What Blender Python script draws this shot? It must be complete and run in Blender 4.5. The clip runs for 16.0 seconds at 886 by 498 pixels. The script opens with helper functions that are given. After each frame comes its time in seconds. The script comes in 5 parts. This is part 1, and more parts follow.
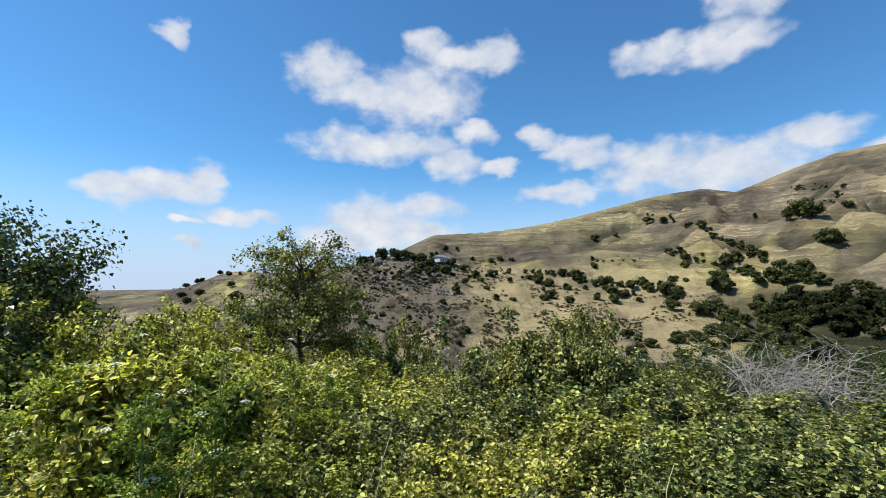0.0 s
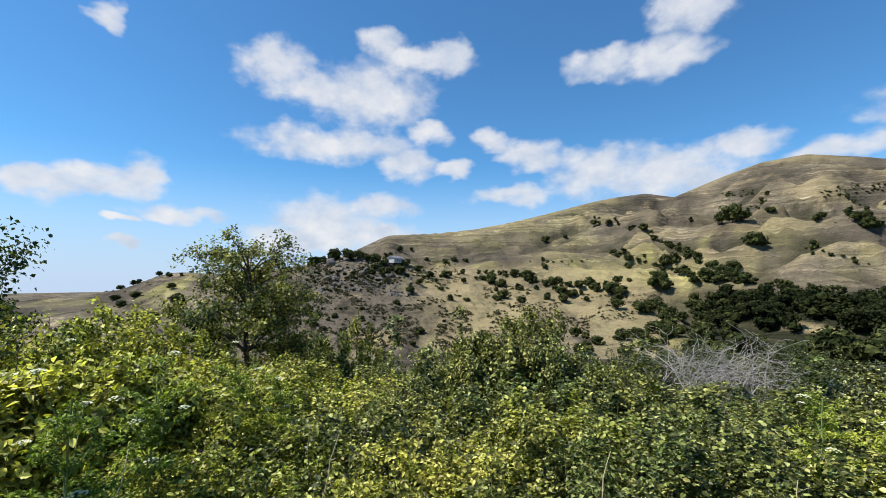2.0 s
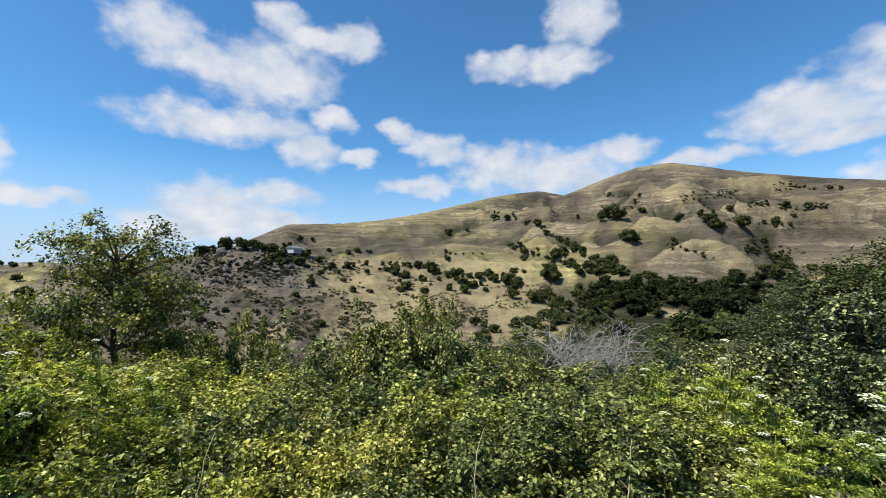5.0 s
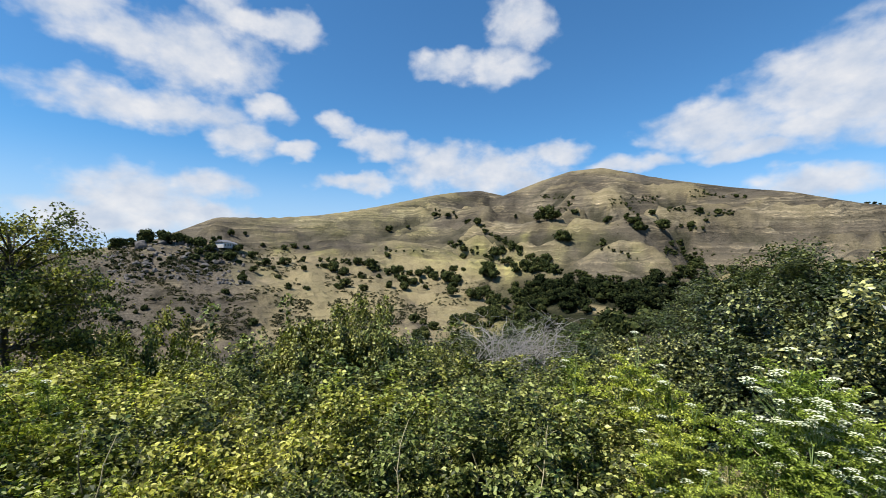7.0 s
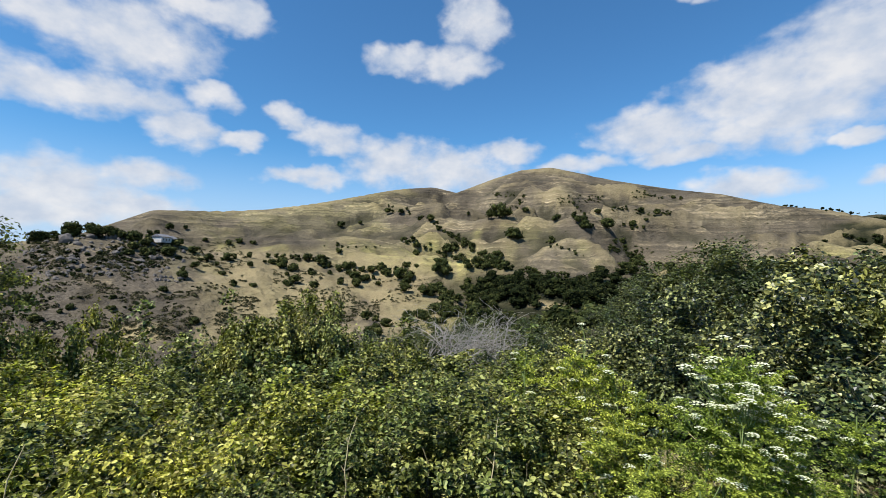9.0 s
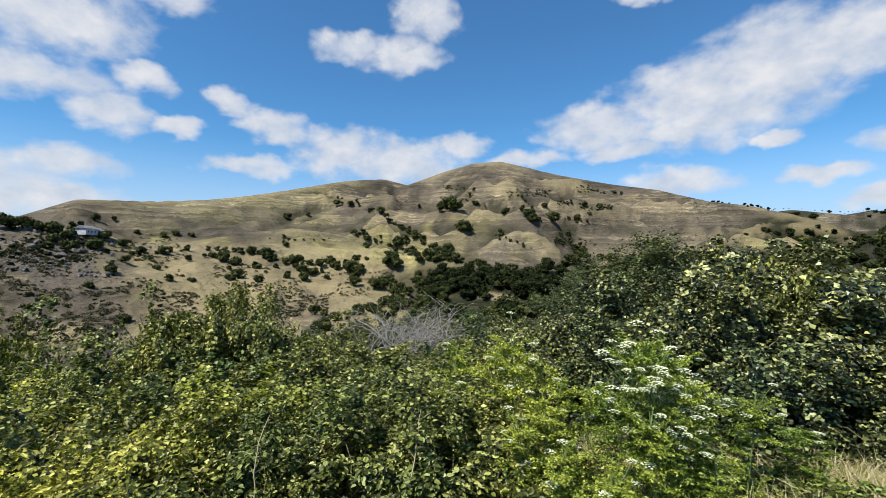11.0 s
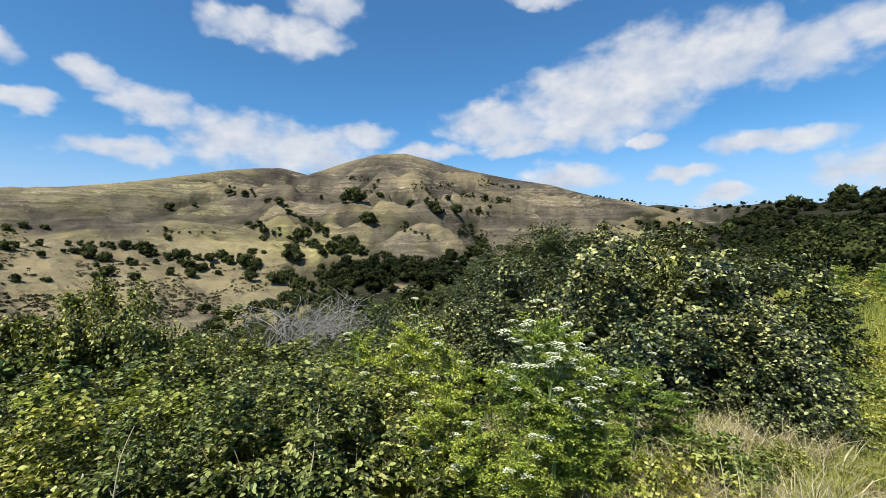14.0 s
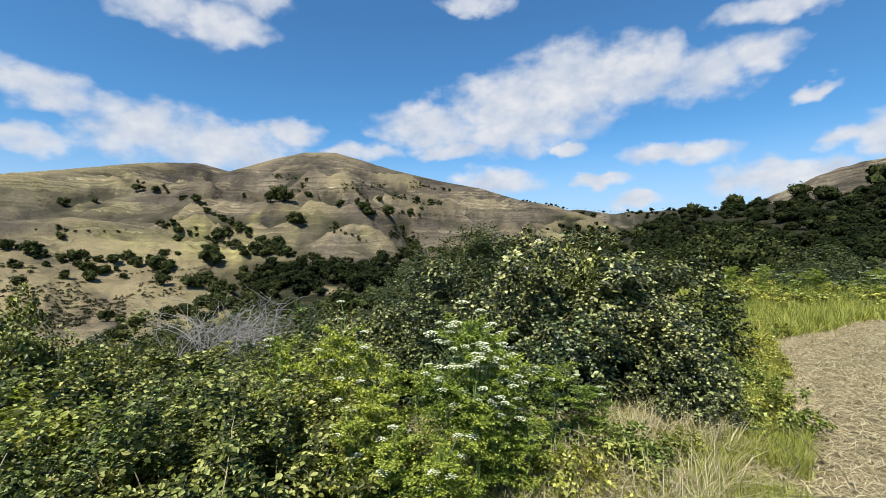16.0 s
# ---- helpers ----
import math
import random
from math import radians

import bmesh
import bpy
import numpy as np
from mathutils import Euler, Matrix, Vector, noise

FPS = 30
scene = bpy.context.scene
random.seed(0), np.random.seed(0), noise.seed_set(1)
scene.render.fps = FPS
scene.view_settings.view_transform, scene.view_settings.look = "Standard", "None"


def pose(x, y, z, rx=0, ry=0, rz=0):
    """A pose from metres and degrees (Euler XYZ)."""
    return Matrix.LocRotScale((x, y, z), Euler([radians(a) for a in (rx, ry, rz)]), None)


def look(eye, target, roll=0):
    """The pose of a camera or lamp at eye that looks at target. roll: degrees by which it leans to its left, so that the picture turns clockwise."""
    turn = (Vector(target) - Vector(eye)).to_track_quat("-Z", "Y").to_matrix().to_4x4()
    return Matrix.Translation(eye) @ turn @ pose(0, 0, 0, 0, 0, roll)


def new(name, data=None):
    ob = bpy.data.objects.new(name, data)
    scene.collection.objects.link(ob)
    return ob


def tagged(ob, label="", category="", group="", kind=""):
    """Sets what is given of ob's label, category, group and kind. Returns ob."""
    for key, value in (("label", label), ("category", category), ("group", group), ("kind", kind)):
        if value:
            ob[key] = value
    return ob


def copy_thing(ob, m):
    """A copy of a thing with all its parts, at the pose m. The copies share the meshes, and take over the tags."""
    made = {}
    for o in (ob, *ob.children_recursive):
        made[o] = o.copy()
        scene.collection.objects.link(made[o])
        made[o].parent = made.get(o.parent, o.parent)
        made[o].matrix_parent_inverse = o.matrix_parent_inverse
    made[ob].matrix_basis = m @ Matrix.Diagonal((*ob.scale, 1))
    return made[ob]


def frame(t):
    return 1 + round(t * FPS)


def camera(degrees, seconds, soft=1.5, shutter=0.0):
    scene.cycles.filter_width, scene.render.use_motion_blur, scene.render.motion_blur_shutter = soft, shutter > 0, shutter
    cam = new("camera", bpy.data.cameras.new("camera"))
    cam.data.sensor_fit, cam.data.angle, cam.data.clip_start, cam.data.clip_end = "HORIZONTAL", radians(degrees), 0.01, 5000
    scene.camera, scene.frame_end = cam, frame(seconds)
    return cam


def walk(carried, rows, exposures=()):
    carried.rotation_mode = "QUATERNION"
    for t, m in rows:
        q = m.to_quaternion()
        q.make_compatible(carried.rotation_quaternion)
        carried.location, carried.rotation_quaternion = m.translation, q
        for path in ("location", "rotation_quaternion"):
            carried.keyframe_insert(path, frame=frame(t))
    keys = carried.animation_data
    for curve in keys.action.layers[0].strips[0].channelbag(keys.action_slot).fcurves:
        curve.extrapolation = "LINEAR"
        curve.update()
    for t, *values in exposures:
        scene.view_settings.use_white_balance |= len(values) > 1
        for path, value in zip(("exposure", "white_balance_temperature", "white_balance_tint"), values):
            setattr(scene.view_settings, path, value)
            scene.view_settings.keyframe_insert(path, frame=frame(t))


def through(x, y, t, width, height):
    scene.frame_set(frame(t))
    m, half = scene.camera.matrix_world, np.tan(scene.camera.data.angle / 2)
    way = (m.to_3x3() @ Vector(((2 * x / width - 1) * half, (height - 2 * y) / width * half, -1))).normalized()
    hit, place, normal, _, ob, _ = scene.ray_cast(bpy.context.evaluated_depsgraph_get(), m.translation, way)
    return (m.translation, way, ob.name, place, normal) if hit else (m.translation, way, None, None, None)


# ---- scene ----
cam = camera(90.65, 16.0, soft=0.7)
# seconds, heading, pitch, lean (degrees), then the eye's place (metres)
PAN = [
    (0.0, -26.20, 3.89, 0.00, -0.242, 0.082, 1.626),
    (0.5, -24.56, 3.95, 0.00, -0.244, 0.073, 1.627),
    (1.0, -22.87, 4.05, -0.09, -0.235, 0.067, 1.622),
    (1.5, -21.68, 4.06, -0.15, -0.216, 0.069, 1.620),
    (2.0, -20.23, 3.97, -0.18, -0.203, 0.066, 1.619),
    (2.5, -18.36, 3.88, -0.33, -0.186, 0.065, 1.619),
    (3.0, -15.96, 3.62, -0.40, -0.165, 0.060, 1.621),
    (3.5, -13.85, 3.51, -0.44, -0.150, 0.047, 1.628),
    (4.0, -11.87, 3.29, -0.38, -0.132, 0.038, 1.626),
    (6.5, -1.72, 2.47, 0.38, -0.014, -0.012, 1.604),
    (7.0, 0.00, 2.50, 0.44, 0.000, 0.000, 1.600),
    (7.5, 1.29, 2.50, 0.42, 0.011, 0.020, 1.595),
    (8.0, 2.76, 2.16, 0.48, 0.012, 0.043, 1.582),
    (8.5, 4.62, 2.13, 0.51, 0.009, 0.060, 1.576),
    (9.0, 6.13, 2.09, 0.54, 0.013, 0.055, 1.574),
    (9.5, 8.08, 2.08, 0.46, 0.023, 0.046, 1.568),
    (12.0, 15.82, 0.56, 0.32, 0.278, 0.188, 1.519),
    (12.5, 18.10, 0.50, 0.31, 0.269, 0.214, 1.498),
    (13.0, 20.32, 0.28, 0.06, 0.248, 0.225, 1.494),
    (13.5, 22.16, 0.15, -0.30, 0.242, 0.227, 1.494),
    (14.0, 24.89, 0.11, -0.46, 0.251, 0.224, 1.492),
    (14.5, 28.09, 0.18, -0.48, 0.256, 0.219, 1.497),
    (15.0, 30.41, 0.29, -0.39, 0.260, 0.216, 1.496),
    (15.5, 32.15, 0.26, -0.32, 0.273, 0.217, 1.493),
    (16.0, 33.82, 0.27, -0.30, 0.282, 0.221, 1.493),
]


def eye_pose(heading, pitch, lean, x, y, z):
    h, p = radians(heading), radians(pitch)
    way = Vector((math.sin(h) * math.cos(p), math.cos(h) * math.cos(p), math.sin(p)))
    return look((x, y, z), Vector((x, y, z)) + way * 10, lean)


walk(cam, [(row[0], eye_pose(*row[1:])) for row in PAN], exposures=[(0.0, 0.70), (5.0, 0.68), (12.0, 0.63), (16.0, 0.63)])

# ---- sky, sun ----
SUN_HEADING, SUN_HEIGHT = -120.0, 56.0
SKY_STRENGTH, CLOUD_STRENGTH, SUN_POWER = 0.082, 0.55, 5.0
SKY_TINT = (0.475, 0.91, 1.19, 1)
CLOUD_TALL = [(-41.7, 25.2, 3.6, 2.5), (-37.0, 23.1, 5.1, 1.8), (-29.5, 22.8, 6.4, 3.3), (-34.0, 17.0, 9.2, 1.7), (-25.0, 14.9, 3.4, 1.8), (-21.6, 18.7, 2.6, 1.2), (-19.0, 14.4, 2.6, 1.0)]
CLOUD_TWIN = [(-28.0, 28.5, 2.7, 1.6), (-23.5, 27.3, 5.3, 1.6), (-19.3, 27.5, 2.6, 1.8)]
CLOUDS_LOW_LEFT = [(-63.3, 9.5, 2.9, 1.0), (-59.0, 10.2, 3.7, 1.3), (-54.9, 10.9, 2.4, 1.8), (-51.5, 7.4, 3.3, 0.9), (-56.4, 6.5, 1.4, 0.4), (-35.3, 7.2, 5.8, 2.9), (-28.7, 9.5, 3.7, 1.5), (-38.2, 5.0, 5.7, 1.8), (-30.9, 5.4, 6.6, 1.8), (-58.7, 26.3, 1.4, 0.9), (-56.9, 3.9, 1.1, 0.5)]
CLOUDS_MIDDLE = [(0.3, 25.3, 3.8, 1.6), (7.0, 24.9, 4.5, 1.8), (10.0, 29.5, 3.6, 2.9), (-13.6, 17.5, 2.1, 1.2), (-8.6, 15.6, 3.6, 1.6), (-10.7, 11.0, 4.7, 1.1), (-1.1, 13.2, 4.4, 2.7), (6.3, 12.4, 8.0, 2.5), (14.6, 14.6, 3.1, 1.4)]
CLOUD_BIG = [(32.1, 15.8, 5.8, 2.4), (35.1, 13.0, 4.4, 1.2), (23.4, 12.6, 4.3, 1.0), (42.4, 18.0, 7.2, 3.6), (49.5, 19.7, 6.8, 4.4), (55.5, 20.3, 5.8, 3.5), (60.1, 21.1, 3.2, 2.6), (65.2, 19.0, 4.6, 2.2), (69.9, 19.9, 2.9, 1.7), (50.2, 12.5, 1.5, 0.6), (43.9, 15.2, 7.1, 2.5)]
CLOUDS_RIGHT = [(59.8, 11.2, 3.3, 1.2), (64.4, 10.7, 3.0, 1.0), (53.5, 8.4, 3.2, 0.8), (69.5, 7.6, 4.1, 1.5), (73.7, 7.7, 3.5, 1.1), (74.2, 15.6, 1.6, 0.6), (76.6, 10.8, 2.0, 1.1), (78.9, 10.4, 1.5, 1.8), (71.6, 24.1, 5.1, 1.2), (40.9, 9.0, 4.4, 1.3), (57.9, 5.7, 2.8, 0.8), (38.1, 29.5, 3.7, 1.0)]

world = bpy.data.worlds.new("sky")
scene.world = world
world.use_nodes = True
wt = world.node_tree
wt.nodes.clear()


def wnode(kind, **inputs):
    n = wt.nodes.new(kind)
    for key, value in inputs.items():
        n.inputs[int(key[1:])].default_value = value
    return n


def wmath(op, a, b=0.0, clamp=False):
    n = wt.nodes.new("ShaderNodeMath")
    n.operation, n.use_clamp = op, clamp
    for i, v in enumerate((a, b)):
        if isinstance(v, (int, float)):
            n.inputs[i].default_value = v
        else:
            wt.links.new(v, n.inputs[i])
    return n.outputs[0]


sky = wt.nodes.new("ShaderNodeTexSky")
sky.sky_type, sky.sun_disc = "NISHITA", False
sky.sun_elevation, sky.sun_rotation = radians(SUN_HEIGHT), radians(SUN_HEADING)
sky.air_density, sky.dust_density, sky.ozone_density = 1.0, 0.05, 1.6
coord = wt.nodes.new("ShaderNodeTexCoord")
split = wt.nodes.new("ShaderNodeSeparateXYZ")
wt.links.new(coord.outputs["Generated"], split.inputs[0])
heading = wmath("MULTIPLY", wmath("ARCTAN2", split.outputs[0], split.outputs[1]), 57.2958)
height = wmath("MULTIPLY", wmath("ARCSINE", split.outputs[2]), 57.2958)
spot = wt.nodes.new("ShaderNodeCombineXYZ")
wt.links.new(heading, spot.inputs[0])
wt.links.new(height, spot.inputs[1])


def wnoise(scale, detail, rough=0.55):
    n = wt.nodes.new("ShaderNodeTexNoise")
    n.inputs["Scale"].default_value, n.inputs["Detail"].default_value = scale, detail
    n.inputs["Roughness"].default_value = rough
    drawn = wt.nodes.new("ShaderNodeVectorMath")
    drawn.operation = "MULTIPLY"
    wt.links.new(spot.outputs[0], drawn.inputs[0])
    drawn.inputs[1].default_value = (0.8, 1.15, 1.0)
    wt.links.new(drawn.outputs[0], n.inputs["Vector"])
    return n


def vmath(op, a, b):
    n = wt.nodes.new("ShaderNodeVectorMath")
    n.operation = op
    for i, v in enumerate((a, b)):
        if isinstance(v, tuple):
            n.inputs[i].default_value = v
        else:
            wt.links.new(v, n.inputs[i])
    return n


ruffle = vmath("SUBTRACT", wnoise(0.3, 3.0, 0.5).outputs["Color"], (0.5, 0.5, 0.5))
ruffled = vmath("MULTIPLY", ruffle.outputs[0], (5.0, 3.6, 0.0))
warped = vmath("ADD", spot.outputs[0], ruffled.outputs[0])
body = None
for az, el, wide, high in CLOUD_TALL + CLOUD_TWIN + CLOUDS_LOW_LEFT + CLOUDS_MIDDLE + CLOUD_BIG + CLOUDS_RIGHT:
    off = vmath("SUBTRACT", warped.outputs[0], (az, el, 0.0))
    rel = vmath("MULTIPLY", off.outputs[0], (0.86 / wide, 0.86 / high, 0.0))
    far2 = vmath("DOT_PRODUCT", rel.outputs[0], rel.outputs[0]).outputs["Value"]
    puff = wmath("SUBTRACT", 1.25, far2)
    body = puff if body is None else wmath("SMOOTH_MAX", body, puff)
for n in wt.nodes:
    if n.type == "MATH" and n.operation == "SMOOTH_MAX":
        n.inputs[2].default_value = 0.35
wisps = wnoise(0.45, 4.5, 0.52)
solid = wmath("ADD", body, wmath("MULTIPLY", wmath("SUBTRACT", wisps.outputs["Fac"], 0.5), 2.0))
fade = wt.nodes.new("ShaderNodeMapRange")
fade.interpolation_type = "SMOOTHSTEP"
fade.inputs["From Min"].default_value, fade.inputs["From Max"].default_value = -0.35, 1.25
wt.links.new(solid, fade.inputs["Value"])
cover = wmath("MULTIPLY", fade.outputs[0], 0.93)
tone = wt.nodes.new("ShaderNodeValToRGB")
tone.color_ramp.elements[0].color = (0.66, 0.74, 0.88, 1)
tone.color_ramp.elements[1].color = (0.98, 0.98, 1.0, 1)
tone.color_ramp.elements[0].position, tone.color_ramp.elements[1].position = 0.34, 0.68
wt.links.new(wnoise(0.3, 4.0).outputs["Fac"], tone.inputs[0])
grade = wt.nodes.new("ShaderNodeMix")
grade.data_type, grade.blend_type = "RGBA", "MULTIPLY"
grade.inputs[0].default_value = 1.0
wt.links.new(sky.outputs[0], grade.inputs[6])
grade.inputs[7].default_value = SKY_TINT
day = wt.nodes.new("ShaderNodeBackground")
day.inputs["Strength"].default_value = SKY_STRENGTH
haze = wt.nodes.new("ShaderNodeMapRange")
haze.interpolation_type = "SMOOTHSTEP"
for key, value in (("From Min", 15.0), ("From Max", -1.0), ("To Min", 0.0), ("To Max", 0.9)):
    haze.inputs[key].default_value = value
wt.links.new(height, haze.inputs["Value"])
pale = wt.nodes.new("ShaderNodeMix")
pale.data_type = "RGBA"
wt.links.new(haze.outputs[0], pale.inputs[0])
wt.links.new(grade.outputs[2], pale.inputs[6])
pale.inputs[7].default_value = (4.2, 5.1, 6.9, 1)
wt.links.new(pale.outputs[2], day.inputs["Color"])
puffs = wt.nodes.new("ShaderNodeBackground")
puffs.inputs["Strength"].default_value = CLOUD_STRENGTH
wt.links.new(tone.outputs[0], puffs.inputs["Color"])
both = wt.nodes.new("ShaderNodeMixShader")
wt.links.new(cover, both.inputs[0])
wt.links.new(day.outputs[0], both.inputs[1])
wt.links.new(puffs.outputs[0], both.inputs[2])
wout = wt.nodes.new("ShaderNodeOutputWorld")
wt.links.new(both.outputs[0], wout.inputs["Surface"])

sun = new("sun", bpy.data.lights.new("sun", "SUN"))
sun.data.energy, sun.data.angle, sun.data.color = SUN_POWER, radians(0.53), (1.0, 0.97, 0.93)
sh, se = radians(SUN_HEADING), radians(SUN_HEIGHT)
sun.matrix_basis = look((math.sin(sh) * math.cos(se) * 50, math.cos(sh) * math.cos(se) * 50, math.sin(se) * 50), (0, 0, 0))

# ---- materials ----


def shader(name):
    m = bpy.data.materials.new(name)
    m.use_nodes = True
    nt = m.node_tree
    return m, nt, nt.nodes["Principled BSDF"], nt.nodes["Material Output"]


def add(nt, kind, links=(), **values):
    """A node with inputs by name; links: (input, socket)."""
    n = nt.nodes.new(kind)
    for key, v in values.items():
        n.inputs[key.replace("_", " ")].default_value = v
    for key, s in links:
        nt.links.new(s, n.inputs[key])
    return n


def ramp(nt, fac, stops):
    n = nt.nodes.new("ShaderNodeValToRGB")
    e = n.color_ramp.elements
    while len(e) < len(stops):
        e.new(0.5)
    for el, (at, c) in zip(e, stops):
        el.position, el.color = at, (*c, 1)
    nt.links.new(fac, n.inputs[0])
    return n.outputs[0]


def blend(nt, fac, a, b, kind="MIX"):
    n = nt.nodes.new("ShaderNodeMix")
    n.data_type, n.blend_type = "RGBA", kind
    for key, v in (("Factor", fac), ("A", a), ("B", b)):
        sock = [s for s in n.inputs if s.name == key and s.enabled][0]
        if isinstance(v, (int, float)):
            sock.default_value = v
        elif isinstance(v, tuple):
            sock.default_value = (*v, 1)
        else:
            nt.links.new(v, sock)
    return [s for s in n.outputs if s.enabled][0]


def leafy(name, dark, mid, light, through=0.35, rough=0.45, odd=None, gloss=0.4):
    """Leaves: each its own green, patches over the plant, light through the blade. The tones also carry shade between
    leaves.
    """
    m, nt, p, out = shader(name)
    geo = nt.nodes.new("ShaderNodeNewGeometry")
    pos = add(nt, "ShaderNodeTexNoise", [("Vector", geo.outputs["Position"])], Scale=0.9, Detail=3.0)
    # dark steps stand in for shade between leaves, put into their colour
    own = ramp(nt, geo.outputs["Random Per Island"], [(0.0, tuple(c * 0.6 for c in dark)), (0.35, dark), (0.72, mid), (1.0, light)])
    patch = ramp(nt, pos.outputs["Fac"], [(0.36, (0.55, 0.66, 0.56)), (0.62, (1.25, 1.14, 0.92))])
    col = blend(nt, 1.0, own, patch, "MULTIPLY")
    if odd:
        few = add(nt, "ShaderNodeMath", [(0, geo.outputs["Random Per Island"])])
        few.operation = "MULTIPLY"
        few.inputs[1].default_value = 37.0
        fr = add(nt, "ShaderNodeMath", [(0, few.outputs[0])])
        fr.operation = "FRACT"
        gt = add(nt, "ShaderNodeMath", [(0, fr.outputs[0])])
        gt.operation = "GREATER_THAN"
        gt.inputs[1].default_value = 0.975
        col = blend(nt, gt.outputs[0], col, odd)
    nt.links.new(col, p.inputs["Base Color"])
    p.inputs["Roughness"].default_value = rough
    p.inputs["Specular IOR Level"].default_value = gloss
    glow = blend(nt, 1.0, col, (1.12, 1.25, 0.5), "MULTIPLY")
    tr = add(nt, "ShaderNodeBsdfTranslucent", [("Color", glow)])
    mix = add(nt, "ShaderNodeMixShader", [(1, p.outputs[0]), (2, tr.outputs[0])])
    mix.inputs[0].default_value = through
    nt.links.new(mix.outputs[0], out.inputs[0])
    return m


def barky(name, a, b, scale=18.0, rough=0.9):
    m, nt, p, out = shader(name)
    tc = nt.nodes.new("ShaderNodeTexCoord")
    n1 = add(nt, "ShaderNodeTexNoise", [("Vector", tc.outputs["Object"])], Scale=scale, Detail=6.0)
    n2 = add(nt, "ShaderNodeTexNoise", [("Vector", tc.outputs["Object"])], Scale=scale * 0.12, Detail=3.0)
    c = ramp(nt, n1.outputs["Fac"], [(0.3, a), (0.7, b)])
    c = blend(nt, 1.0, c, ramp(nt, n2.outputs["Fac"], [(0.3, (0.7, 0.7, 0.7)), (0.7, (1.2, 1.15, 1.1))]), "MULTIPLY")
    nt.links.new(c, p.inputs["Base Color"])
    p.inputs["Roughness"].default_value = rough
    bump = add(nt, "ShaderNodeBump", [("Height", n1.outputs["Fac"])], Strength=0.6, Distance=0.02)
    nt.links.new(bump.outputs[0], p.inputs["Normal"])
    return m


def bladey(name, a, b, through=0.25):
    m, nt, p, out = shader(name)
    geo = nt.nodes.new("ShaderNodeNewGeometry")
    c = ramp(nt, geo.outputs["Random Per Island"], [(0.0, a), (1.0, b)])
    nt.links.new(c, p.inputs["Base Color"])
    p.inputs["Roughness"].default_value = 0.6
    tr = add(nt, "ShaderNodeBsdfTranslucent", [("Color", c)])
    mix = add(nt, "ShaderNodeMixShader", [(1, p.outputs[0]), (2, tr.outputs[0])])
    mix.inputs[0].default_value = through
    nt.links.new(mix.outputs[0], out.inputs[0])
    return m


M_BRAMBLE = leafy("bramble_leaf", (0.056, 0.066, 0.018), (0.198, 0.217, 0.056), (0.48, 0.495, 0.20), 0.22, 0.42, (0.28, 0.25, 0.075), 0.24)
# yellow-green leaves, brightened to put sunlight into their colour
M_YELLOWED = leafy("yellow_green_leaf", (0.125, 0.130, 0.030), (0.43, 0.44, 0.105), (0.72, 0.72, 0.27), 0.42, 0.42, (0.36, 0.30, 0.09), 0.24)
# the palest leaves carry glossy highlights in their colour
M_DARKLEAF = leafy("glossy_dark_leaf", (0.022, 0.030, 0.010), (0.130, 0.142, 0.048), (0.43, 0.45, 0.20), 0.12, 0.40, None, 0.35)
M_OAKLEAF = leafy("oak_leaf", (0.026, 0.044, 0.012), (0.065, 0.100, 0.024), (0.15, 0.19, 0.055), 0.25, 0.45)
M_SPARSE = leafy("small_oak_leaf", (0.080, 0.090, 0.024), (0.225, 0.230, 0.060), (0.46, 0.45, 0.16), 0.34, 0.45, None, 0.25)
M_WILLOW = leafy("willow_leaf", (0.036, 0.048, 0.015), (0.085, 0.104, 0.029), (0.165, 0.185, 0.068), 0.25, 0.5)
M_FERNY = leafy("feathery_leaf", (0.15, 0.19, 0.035), (0.34, 0.40, 0.07), (0.56, 0.60, 0.16), 0.42, 0.5, None, 0.2)
# oak foliage in two copies: sunlit, then with cloud shade in its colour
M_OAK_LIT = leafy("oak_foliage_lit", (0.022, 0.030, 0.009), (0.050, 0.060, 0.019), (0.095, 0.100, 0.036), 0.1, 0.8, None, 0.1)
M_OAK_SHADED = leafy("oak_foliage_shaded", (0.010, 0.015, 0.005), (0.021, 0.028, 0.009), (0.042, 0.048, 0.017), 0.08, 0.9, None, 0.08)
M_SCRUB = leafy("grey_scrub_foliage", (0.035, 0.036, 0.020), (0.062, 0.062, 0.034), (0.10, 0.095, 0.055), 0.1, 0.9, None, 0.08)
M_BARK = barky("oak_bark", (0.035, 0.028, 0.021), (0.098, 0.081, 0.063))
M_STEM = barky("green_brown_stem", (0.070, 0.063, 0.028), (0.154, 0.140, 0.070))
M_DEAD = barky("bleached_dead_wood", (0.210, 0.196, 0.175), (0.385, 0.364, 0.336), 9.0)
M_ROCK = barky("weathered_rock", (0.042, 0.038, 0.035), (0.154, 0.140, 0.126), 0.9)
M_STRAW = bladey("dry_straw", (0.20, 0.150, 0.070), (0.60, 0.52, 0.30))
M_GRASS = bladey("meadow_grass", (0.15, 0.185, 0.022), (0.46, 0.45, 0.08), 0.42)
M_PETAL = bladey("white_umbel", (0.50, 0.53, 0.29), (0.70, 0.70, 0.53), 0.3)
M_HSTEM = bladey("hemlock_stem", (0.098, 0.154, 0.035), (0.175, 0.231, 0.063), 0.15)
M_PLASTER = barky("white_painted_siding", (0.490, 0.490, 0.490), (0.560, 0.560, 0.553), 3.0, 0.7)
M_ROOF = barky("grey_shingle_roof", (0.112, 0.119, 0.140), (0.182, 0.189, 0.210), 2.0)
m, nt, p, out = shader("dark_window_glass")
